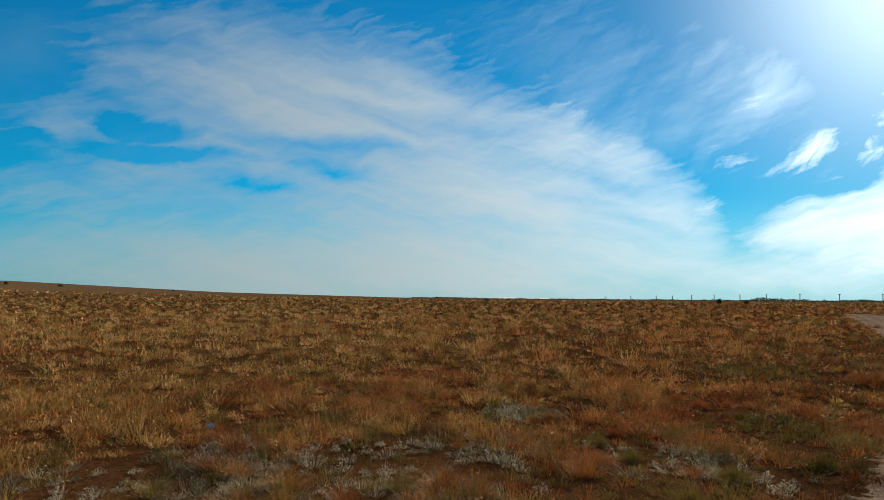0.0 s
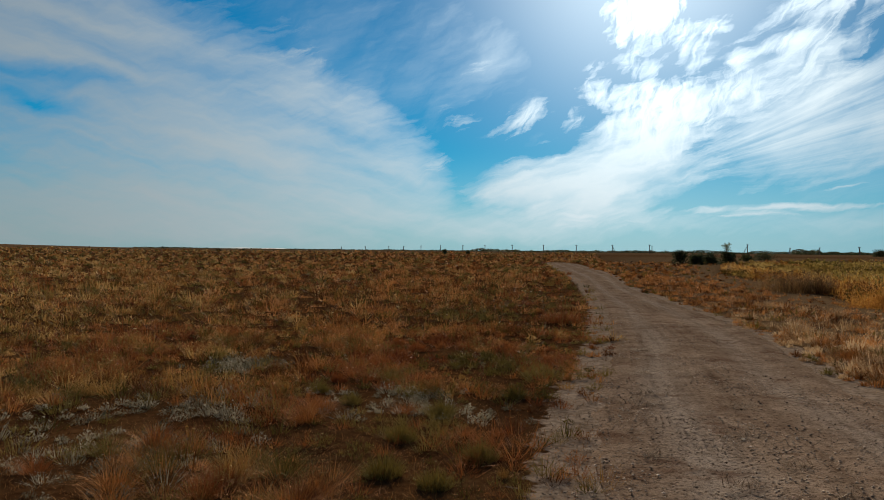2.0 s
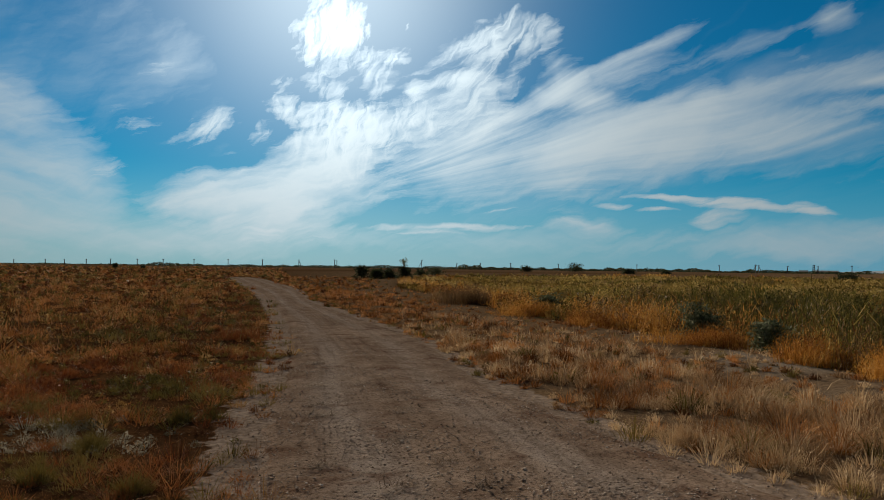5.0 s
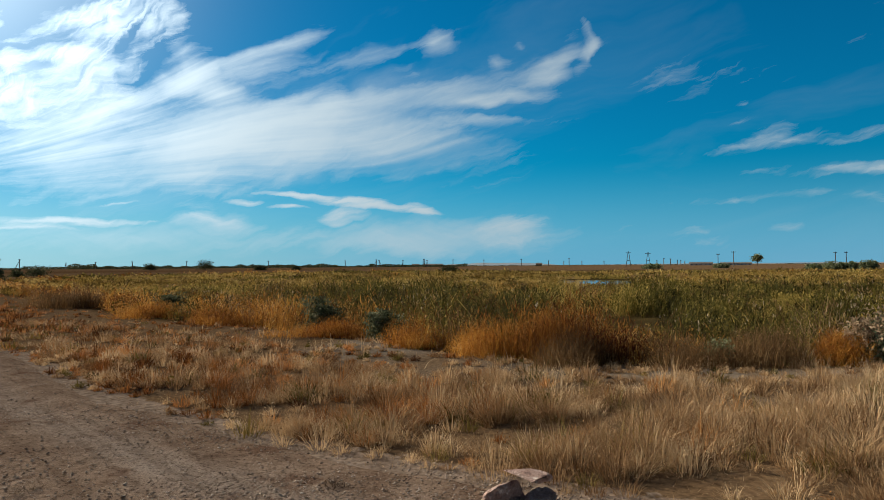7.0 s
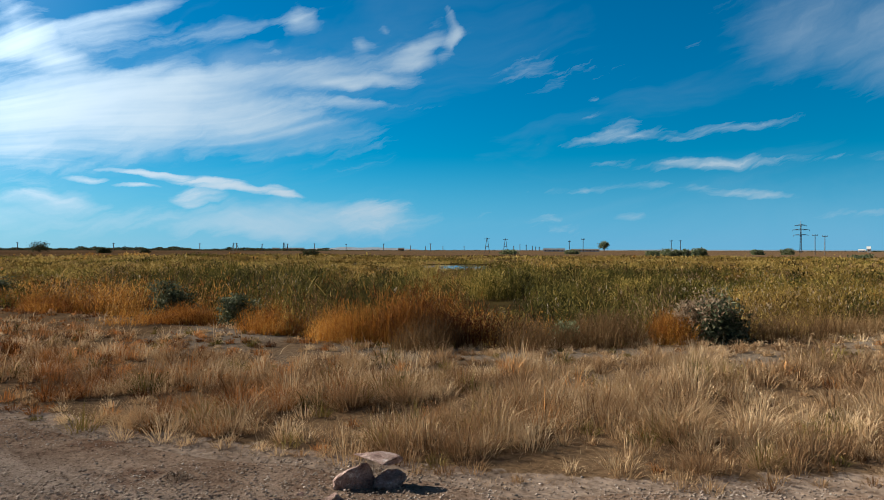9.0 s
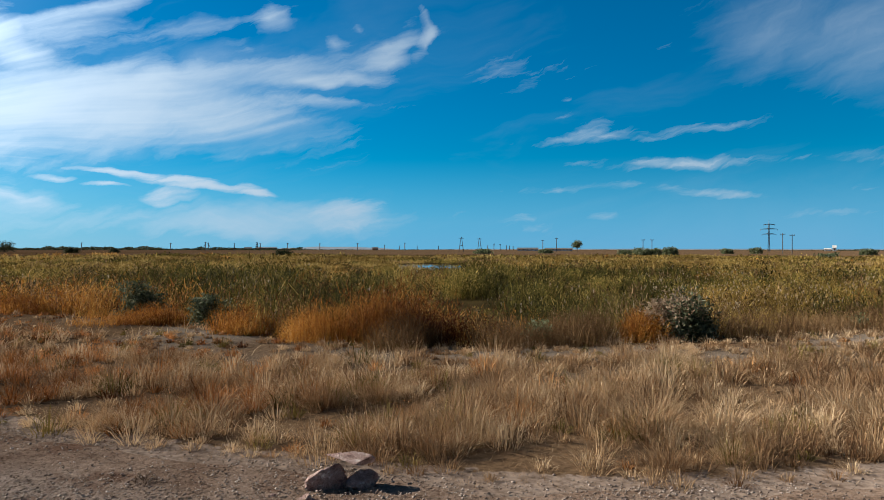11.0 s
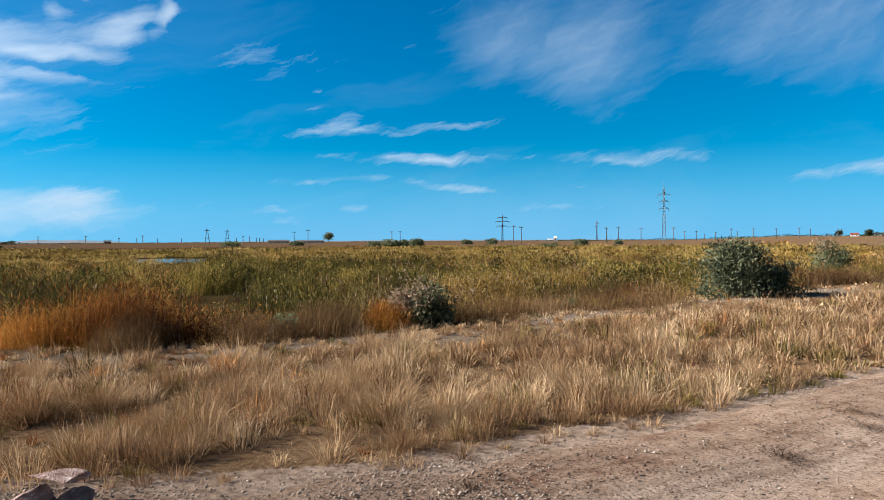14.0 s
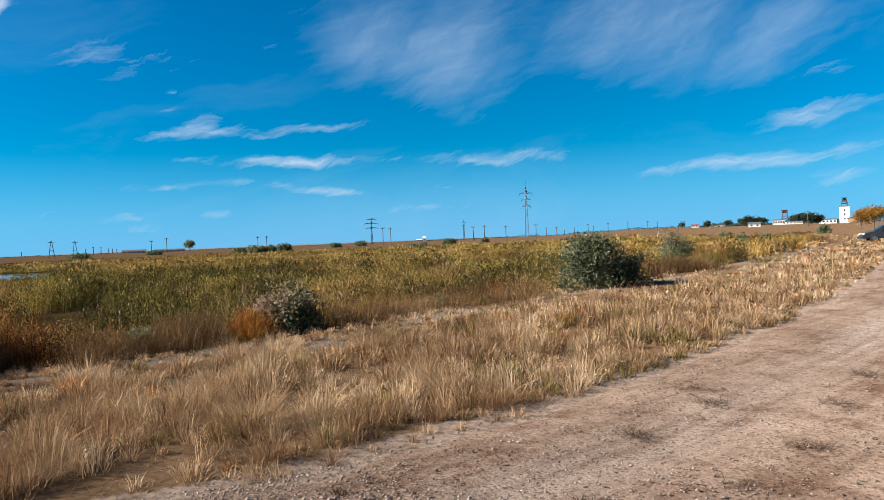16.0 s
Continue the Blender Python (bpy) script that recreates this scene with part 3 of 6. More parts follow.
M_LAMPGLASS = surface("headlight_glass", [(0.3, (0.62, 0.64, 0.66)), (0.7, (0.75, 0.77, 0.8))], 4.0, 0.15, 0.02)
# distance haze is put into the blue-grey colour of the far hills
M_HILL = surface("far_hill", [(0.3, (0.16, 0.2, 0.24)), (0.7, (0.2, 0.24, 0.28))], 0.004)
M_CAN = surface("crumpled_can", [(0.3, (0.3, 0.42, 0.5)), (0.7, (0.7, 0.75, 0.78))], 25.0, 0.35, 0.4, 0.01, 0.7)


def water_material():
    m, nodes, links, bsdf = material("water")
    bsdf.inputs["Base Color"].default_value = (0.015, 0.02, 0.022, 1)
    bsdf.inputs["Roughness"].default_value = 0.06
    relief(nodes, links, bsdf, noise_of(nodes, links, 2.2, 3), 0.04, 0.02)
    return m


M_WATER = water_material()

# ---- the lie of the land ----
ROAD_RIGHT = [(60, 78), (54, 68.4), (31.6, 36.2), (22, 24.4), (16.6, 16.4), (12.2, 9.9), (8.1, 5.4), (6.85, 3.35), (6.1, 2.25), (5.5, 0.9), (4.75, -0.9),
              (4.55, -2.4), (4.7, -4.6), (5.8, -9.9), (7.3, -15.7), (11.8, -29), (19, -50), (30, -78), (52, -130)]
ROAD_LEFT = [(58, 80), (51.5, 70), (26.2, 33), (18.5, 22.6), (12.9, 15.2), (8.2, 9.6), (5.2, 6.5), (3.6, 4.6), (2.5, 3.2), (1.3, 1.5), (0.3, -0.4),
             (-0.2, -2.2), (-0.2, -5), (0.6, -10.5), (2.0, -16.8), (6.3, -30.5), (14.4, -52), (25.4, -80), (47.5, -132)]
BASIN = [(29.5, 21.3), (21.2, 12.4), (18.3, 7.5), (15.5, 3.8), (13.0, 1.3), (11.9, -1.6), (12.2, -5), (13.2, -8.3), (14.3, -14.2), (15.4, -19.6),
         (20, -33.5), (31, -66), (60, -120), (150, -170), (230, -60), (215, 60), (150, 105), (79, 68), (45, 39)]


def sunk(poly, x, y):
    """How far points lie inside a polygon, in metres (negative: outside)."""
    p = np.array(poly, float)
    q = np.roll(p, -1, axis=0)
    best, inside = np.full(x.shape, 1e9), np.zeros(x.shape, bool)
    for (ax, ay), (bx, by) in zip(p, q):
        dx, dy = bx - ax, by - ay
        k = np.clip(((x - ax) * dx + (y - ay) * dy) / (dx * dx + dy * dy), 0, 1)
        best = np.minimum(best, np.hypot(x - ax - k * dx, y - ay - k * dy))
        crosses = (ay > y) != (by > y)
        inside ^= crosses & (x < (bx - ax) * (y - ay) / (by - ay if by != ay else 1e-9) + ax)
    return np.where(inside, best, -best)


def resample(line, steps):
    p = np.array(line, float)
    s = np.concatenate([[0], np.cumsum(np.hypot(*np.diff(p, axis=0).T))])
    at = np.interp(np.linspace(0, 1, steps), np.linspace(0, 1, len(s)), s)
    q = np.stack([np.interp(at, s, p[:, 0]), np.interp(at, s, p[:, 1])], 1)
    for _ in range(steps // 40):
        q[1:-1] = (q[:-2] + q[1:-1] * 2 + q[2:]) / 4
    return q


ROAD = [*resample(ROAD_RIGHT, 60), *resample(ROAD_LEFT, 60)[::-1]]


def make_waves(count, low, high, seed):
    g = np.random.default_rng(seed)
    return [(g.uniform(0, 2 * math.pi), low * (high / low) ** g.random(), g.uniform(0, 2 * math.pi)) for _ in range(count)]


def ripple(waves, x, y):
    """Smooth noise in -1..1 out of crossed waves."""
    total = 0.0
    for turn, size, shift in waves:
        total = total + np.sin((x * math.cos(turn) + y * math.sin(turn)) * 2 * math.pi / size + shift)
    return total / math.sqrt(len(waves)) / 1.4


HUMPS, PATCHES, CLUMPS = make_waves(9, 1.2, 5.0, 1), make_waves(8, 4.0, 14.0, 2), make_waves(8, 1.5, 4.5, 3)
BANDS = make_waves(8, 12.0, 50.0, 4)


def smooth(value, a, b):
    k = np.clip((value - a) / (b - a), 0, 1)
    return k * k * (3 - 2 * k)


def land(x, y):
    x, y = np.asarray(x, float), np.asarray(y, float)
    r = np.hypot(x, y)
    b = np.degrees(np.arctan2(x, y))
    rise = np.interp(b, [-180, -90, -40, -25, -11, 3, 12, 134, 141, 152, 165, 180], [0.3, 0.8, 1.0, 0.92, 0.34, 0.06, 0, 0, 0.24, 0.22, 0.1, 0.3])
    z = np.tan(np.radians(rise)) * 1500 * smooth(r, 60, 1500) ** 1.0
    z = z - 0.85 * smooth(sunk(BASIN, x, y), -1.5, 7)
    verge = smooth(-sunk(ROAD, x, y), 0.5, 2.0)
    return z + verge * 0.02 * ripple(HUMPS, x, y) * (r < 80)


def mesh_of(name, points, faces, mat):
    """A mesh from arrays: points (n, 3), faces (m, k)."""
    me = bpy.data.meshes.new(name)
    points, faces = np.ascontiguousarray(points, np.float32), np.ascontiguousarray(faces, np.int32)
    m, k = faces.shape
    me.vertices.add(len(points))
    me.vertices.foreach_set("co", points.ravel())
    me.loops.add(m * k)
    me.loops.foreach_set("vertex_index", faces.ravel())
    me.polygons.add(m)
    me.polygons.foreach_set("loop_start", np.arange(0, m * k, k, dtype=np.int32))
    me.materials.append(mat)
    me.update(calc_edges=True)
    return me


def smooth_faces(me):
    me.polygons.foreach_set("use_smooth", np.ones(len(me.polygons), bool))
    return me


def build_ground():
    turns = np.radians(np.concatenate([np.arange(-180, -50, 2.0), np.arange(-50, 170, 0.45), np.arange(170, 180, 2.0)]))
    radii = np.concatenate([[0.0], np.geomspace(0.5, 4800, 190)])
    rr, tt = np.meshgrid(radii, turns, indexing="ij")
    x, y = rr * np.sin(tt), rr * np.cos(tt)
    z = land(x, y)
    n = len(turns)
    i, j = np.meshgrid(np.arange(len(radii) - 1), np.arange(n), indexing="ij")
    k = (j + 1) % n
    faces = np.stack([i * n + j, i * n + k, (i + 1) * n + k, (i + 1) * n + j], -1).reshape(-1, 4)
    me = smooth_faces(mesh_of("ground", np.stack([x, y, z], -1).reshape(-1, 3), faces[:, ::-1], M_GROUND))
    inset, kerb = sunk(BASIN, x, y), sunk(ROAD, x, y)
    east = smooth(np.degrees(np.arctan2(x - 3, y)), 33, 48) * (1 - smooth(rr, 150, 400) * smooth(tt, math.radians(85), math.radians(60)))
    straw = np.maximum(east, 0.75 * smooth(rr, 160, 500)) * (1 - smooth(inset, -1, 1))
    bare = np.clip(smooth(-inset, 4.5, 1.0) * (inset < 0.5) * smooth(ripple(PATCHES, x, y), -0.5, 0.1) * (rr < 60) * smooth(np.degrees(np.arctan2(x, y)), 64, 74), 0, 1)
    mud = smooth(inset, -0.6, 1.2)
    me.attributes.new("shoulder", "FLOAT", "POINT").data.foreach_set("value", (1.25 * smooth(kerb, np.where(x - y * 0.83 < 2.0, -0.75, -0.6), 0.1) - 0.25).astype(np.float32).ravel())
    cover = me.attributes.new("cover", "FLOAT_VECTOR", "POINT")
    cover.data.foreach_set("vector", np.stack([straw, bare, mud], -1).astype(np.float32).ravel())
    return tagged(new("ground", me), "flat steppe of dry grass and bare brown soil", "ground", kind="structure")


def build_road():
    steps, across = 700, 44
    a, b = resample(ROAD_LEFT, steps), resample(ROAD_RIGHT, steps)
    ragged = make_waves(10, 0.5, 3.0, 11)
    k = np.linspace(0, 1, across)[None, :]
    x = a[:, :1] + (b[:, :1] - a[:, :1]) * k
    y = a[:, 1:] + (b[:, 1:] - a[:, 1:]) * k
    edge = np.abs(k - 0.5) * 2
    wob = 0.1 * np.clip(ripple(ragged, x, y), -1, 1) * edge ** 2
    out_x, out_y = b[:, :1] - a[:, :1], b[:, 1:] - a[:, 1:]
    size = np.hypot(out_x, out_y)
    x, y = x + out_x / size * wob * np.sign(k - 0.5), y + out_y / size * wob * np.sign(k - 0.5)
    wheel = np.exp(-((k - 0.27) / 0.085) ** 2) + np.exp(-((k - 0.72) / 0.085) ** 2)
    fine = make_waves(10, 0.15, 0.8, 12)
    lift = 0.016 * (1 - smooth(edge, 0.8, 1.0)) - 0.01 * smooth(edge, 0.9, 1.0)
    z = land(x, y) + lift + (1 - edge ** 8) * (0.026 - 0.024 * wheel + 0.004 * ripple(fine, x, y) + 0.004 * ripple(HUMPS, x, y))
    n = across
    i, j = np.meshgrid(np.arange(steps - 1), np.arange(n - 1), indexing="ij")
    faces = np.stack([i * n + j, i * n + j + 1, (i + 1) * n + j + 1, (i + 1) * n + j], -1).reshape(-1, 4)
    me = smooth_faces(mesh_of("road", np.stack([x, y, z], -1).reshape(-1, 3), faces[:, ::-1], M_ROAD))
    me.attributes.new("wheel", "FLOAT", "POINT").data.foreach_set("value", np.clip(wheel * (0.75 + 0.35 * ripple(PATCHES, x, y)), 0, 1).astype(np.float32).ravel())
    run = np.concatenate([[0], np.cumsum(np.hypot(*np.diff((a + b) / 2, axis=0).T))])[:, None]
    strip = np.stack([run * 0.25 + 0 * k, k * size / 0.16 + 0 * run, 0 * (run + k)], -1)
    me.attributes.new("strip", "FLOAT_VECTOR", "POINT").data.foreach_set("vector", strip.astype(np.float32).ravel())
    return tagged(new("road", me), "rutted track of pale packed earth and gravel", "dirt road", kind="structure")


build_ground()
build_road()


def pond(name, cx, cy, rx, ry, turn, label):
    bm = bmesh.new()
    wob = make_waves(6, 1.5, 6.0, int(cx))
    ring = []
    for k in range(48):
        a = k / 48 * 2 * math.pi
        s = 1 + 0.16 * float(ripple(wob, np.float64(6 * math.cos(a)), np.float64(6 * math.sin(a))))
        u, v = rx * s * math.cos(a), ry * s * math.sin(a)
        c, d = math.cos(turn), math.sin(turn)
        ring.append(bm.verts.new((cx + u * c - v * d, cy + u * d + v * c, -0.835)))
    bm.faces.new(ring)
    me = bpy.data.meshes.new(name)
    bm.to_mesh(me)
    me.materials.append(M_WATER)
    return tagged(new(name, me), label, "pond", kind="structure")


PONDS = [(way(94.3).x * 100, way(94.3).y * 100, 15.0, 5.0, 0.0), (way(86.0).x * 120, way(86.0).y * 120, 10.0, 5.0, 0.3)]
for at in PONDS:
    pond("water", *at, "still dark marsh water between the reeds")

# ---- plants ----
def blades(name, base, height, lean, width, face, mat, slim=False, label="", category=""):
    """Grass blades: base (n, 3), height (n), lean (n, 2), width (n), the way they face (n). slim: one triangle each."""
    n = len(base)
    side = np.stack([np.cos(face), np.sin(face), np.zeros(n)], 1) * (width / 2)[:, None]
    tip = base + np.stack([lean[:, 0], lean[:, 1], height], 1)
    if slim:
        pts = np.stack([base - side, base + side, tip], 1).reshape(-1, 3)
        faces = np.arange(n * 3).reshape(-1, 3)
        return mesh_of(name, pts, faces, mat)
    mid = base + np.stack([lean[:, 0] * 0.32, lean[:, 1] * 0.32, height * 0.58], 1)
    pts = np.stack([base - side, base + side, mid + side * 0.8, mid - side * 0.8, tip], 1).reshape(-1, 3)
    k = np.arange(n)[:, None] * 5
    faces = np.concatenate([k + [[0, 1, 2]], k + [[0, 2, 3]], k + [[3, 2, 4]]])
    return mesh_of(name, pts, faces, mat)


def tuft_blades(x, y, size, per, spread, droop, width, rng):
    """Blades of many tufts: each tuft fans out from its foot."""
    n = len(x)
    turn = rng.uniform(0, 2 * math.pi, (n, per))
    out = np.sqrt(rng.random((n, per)))
    px = x[:, None] + np.cos(turn) * out * size[:, None] * spread
    py = y[:, None] + np.sin(turn) * out * size[:, None] * spread
    tall = size[:, None] * (1.15 - 0.65 * out) * rng.uniform(0.6, 1.2, (n, per))
    sway = size[:, None] * droop * (0.15 + 1.25 * out) * rng.uniform(0.4, 1.3, (n, per))
    own = turn + rng.normal(0, 0.7, (n, per))
    lean = np.stack([np.cos(own) * sway, np.sin(own) * sway], -1).reshape(-1, 2)
    px, py = px.ravel(), py.ravel()
    base = np.stack([px, py, np.repeat(land(x, y), per) - 0.02], 1)
    return base, tall.ravel(), lean, np.repeat(width, per) * rng.uniform(0.6, 1.3, n * per), rng.uniform(0, math.pi, n * per)


def scatter(count, r0, r1, b0, b1, rng, power=0.0):
    """Points round the eye, as dense in the picture far off as near by."""
    u = rng.random(count)
    r = r0 * (r1 / r0) ** u if power == 0 else (r0 ** power + u * (r1 ** power - r0 ** power)) ** (1 / power)
    b = np.radians(rng.uniform(b0, b1, count))
    return r * np.sin(b), r * np.cos(b), r


def stuff(name, me, label, category):
    return tagged(new(name, me), label, category, kind="stuff")


def grow(name, x, y, size, per, spread, droop, thick, mat, label, category, slim, rng, heads=0):
    r = np.hypot(x, y)
    data = tuft_blades(x, y, size, per, spread, droop, np.maximum(0.0034, thick * r), rng)
    me = blades(name, *data, mat, slim)
    own = (rng.normal(0, 0.22, len(x)) * (1 + 0.4 * smooth(r, 10, 20)) + 0.1 * smooth(r, 14, 45) + 0.14 * ripple(CLUMPS, x + 40, y) + 0.1 * ripple(PATCHES, x, y + 60)).astype(np.float32)
    me.attributes.new("tone", "FLOAT", "POINT").data.foreach_set("value", np.repeat(own, per * (3 if slim else 5)))
    if heads:
        pts, faces = crumbs(x, y, size, heads, 0.007, rng)
        bits = mesh_of(name, pts, faces, mat)
        bits.attributes.new("tone", "FLOAT", "POINT").data.foreach_set("value", np.repeat(own, heads * 3))
        stuff(name, bits, label + ", with crumbling seed heads", category)
    return stuff(name, me, label, category)


def crumbs(x, y, size, per, grain, rng):
    """Seed heads and bits of leaf in the dome of each tuft."""
    n = len(x)
    turn, out = rng.uniform(0, 2 * math.pi, (n, per)), np.sqrt(rng.random((n, per)))
    c = np.stack([x[:, None] + np.cos(turn) * out * size[:, None] * 0.85, y[:, None] + np.sin(turn) * out * size[:, None] * 0.85,
                  land(x, y)[:, None] + size[:, None] * (1.0 - 0.75 * out ** 2) * rng.uniform(0.25, 1.0, (n, per))], -1).reshape(-1, 1, 3)
    s = (np.maximum(grain, 0.0016 * np.hypot(x, y))[:, None] * rng.uniform(0.5, 1.5, (n, per))).reshape(-1, 1, 1)
    pts = (c + rng.normal(0, 0.62, (n * per, 3, 3)) * s).reshape(-1, 3)
    return pts, np.arange(len(pts)).reshape(-1, 3)


def litter():
    """Short withered blades that cover the soil."""
    rng = np.random.default_rng(20)
    for word, b0, b1, mat, text in (("litter", -52, 50, M_FIELD, "short withered grass over the field soil"), ("straw_litter", 40, 166, M_STRAW, "short broken straw over the verge soil")):
        x, y, r = scatter(26000, 2.3, 60.0, b0, b1, rng)
        side = (x - y * 0.83 > 1.0) | (y < 0)
        inset = sunk(BASIN, x, y)
        keep = (sunk(ROAD, x, y) < 0.0) & (inset < 0) & (side == (word != "litter")) & (rng.random(len(x)) < 1 - 0.75 * smooth(inset, -4.0, -1.5))
        x, y, r = x[keep], y[keep], r[keep]
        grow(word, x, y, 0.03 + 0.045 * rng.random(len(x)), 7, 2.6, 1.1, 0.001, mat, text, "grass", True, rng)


def jittered(step, r0, r1, b0, b1, rng):
    """Tuft feet on a loose grid, one to a cell, between two distances from the eye."""
    g = np.arange(-r1, r1, step)
    x, y = np.meshgrid(g, g)
    x, y = (v.ravel() + rng.uniform(-0.46, 0.46, v.size) * step for v in (x, y))
    r, b = np.hypot(x, y), np.degrees(np.arctan2(x, y))
    keep = (r > r0) & (r < r1) & (b > b0) & (b < b1)
    return x[keep], y[keep], r[keep]


SAGE_SPOTS = [(0.3, 7.0, 1.3), (-1.6, 6.3, 1.7), (2.9, 6.9, 0.8), (-0.4, 5.2, 1.0), (1.9, 9.8, 0.7), (3.4, 6.1, 0.5)]
RED_SPOTS = [(1.3, 6.4, 0.7), (1.9, 7.1, 0.7), (3.0, 8.2, 0.8), (3.9, 9.3, 0.8), (4.9, 10.5, 0.8), (0.9, 15.0, 0.9), (3.0, 5.0, 0.6)]
OLIVE_SPOTS = [(-1.8, 5.0, 1.2), (2.2, 5.1, 0.8), (2.8, 5.8, 0.8), (8.6, 14.8, 1.8), (2.4, 7.6, 0.7), (5.0, 8.6, 1.2)]


def near_any(spots, x, y):
    """1 in the middle of any of the round patches, 0 outside them all, with frayed rims."""
    wave = 0.25 * ripple(CLUMPS, x * 2, y * 2)
    return np.max([smooth(1.25 - np.hypot(x - cx, y - cy) / cr + wave, 0.0, 0.6) for cx, cy, cr in spots], axis=0)


def field_tufts():
    """Compact tufts of many kinds; dark soil between them, partly shade in its colour."""
    rng = np.random.default_rng(21)
    for slim, per in ((False, 48), (True, 16)):
        x, y, r = scatter(30000, 13.5, 420.0, -52, 66, rng) if slim else jittered(0.185, 2.3, 14.0, -52, 66, rng)
        kerb, inset = sunk(ROAD, x, y), sunk(BASIN, x, y)
        tone, lump = ripple(PATCHES, x, y), ripple(CLUMPS, x, y)
        keep = (kerb < 0.1) & (inset < -1) & (x - y * 0.83 < 2.0)
        keep &= rng.random(len(x)) < np.clip(0.78 + 0.5 * lump, 0.3, 1) * (0.3 + 0.7 * smooth(-kerb, 0.0, 0.9))
        x, y, r, tone, lump, kerb = (v[keep] for v in (x, y, r, tone, lump, kerb))
        b = np.degrees(np.arctan2(x, y))
        dice, n = rng.random(len(x)), len(x)
        near_road = smooth(-kerb, 4.5, 0.4)
        red = ripple(PATCHES, x * 0.8 + 31, y * 0.8 - 12)
        sage = (dice < 0.85 * near_any(SAGE_SPOTS, x, y)) & (r < 14)
        russet = ~sage & (dice < 0.04 + 0.16 * near_road + 0.75 * near_any(RED_SPOTS, x, y) + 0.35 * (red > 0.55) * (r > 9))
        olive = ~sage & ~russet & (dice > 0.8 - 0.2 * near_road - 0.6 * near_any(OLIVE_SPOTS, x, y))
        gold = ~(sage | russet | olive) & (rng.random(n) < 0.55 * smooth(b, 24, -4) + 0.2)
        plain = ~(sage | russet | olive | gold)
        size = np.exp(rng.normal(-1.86, 0.3, n)) * np.clip(1 + 0.35 * lump + 0.1 * tone, 0.6, 1.6) * (1 - 0.25 * near_road) * np.where(sage, 0.62, 1) * (1 + 0.7 * smooth(r, 12, 34))
        size = np.clip(size, 0.06, 0.4)
        for pick, word, mat, text, upright in ((plain, "field_grass", M_FIELD, "short dry brown steppe grass in tufts", 0.75), (russet, "russet_grass", M_RUSSET, "rust-red dry weeds among the grass", 0.8),
                                               (olive, "olive_grass", M_OLIVE, "olive tufts of low steppe grass", 0.7), (sage, "sage_grass", M_SAGE, "grey low wormwood on stony soil", 0.8),
                                               (gold, "golden_grass", M_GOLD, "golden dry grass tufts on the steppe", 0.7)):
            if pick.sum():
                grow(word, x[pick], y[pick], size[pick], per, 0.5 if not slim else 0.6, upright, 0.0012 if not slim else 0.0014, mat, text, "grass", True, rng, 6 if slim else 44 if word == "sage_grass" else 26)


def grass_behind():
    """The same dry grass goes on round the back and close to the feet."""
    rng = np.random.default_rng(28)
    for r0, r1, b0, b1, count in ((0.35, 2.4, -180, 180, 900), (2.2, 26.0, 164, 310, 5200)):
        x, y, r = scatter(count, r0, r1, b0, b1, rng, 1.2)
        keep = (sunk(ROAD, x, y) < 0.0) & (r > 0.5)
        x, y = x[keep], y[keep]
        size = np.clip(np.exp(rng.normal(-2.0, 0.3, len(x))), 0.05, 0.22)
        half = rng.random(len(x)) < 0.65
        for pick, mat, word, text in ((half, M_FIELD, "field_grass", "short dry brown steppe grass in tufts"), (~half, M_GOLD, "golden_grass", "golden dry grass tufts on the steppe")):
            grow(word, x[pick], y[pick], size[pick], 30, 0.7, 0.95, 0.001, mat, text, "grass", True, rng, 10)


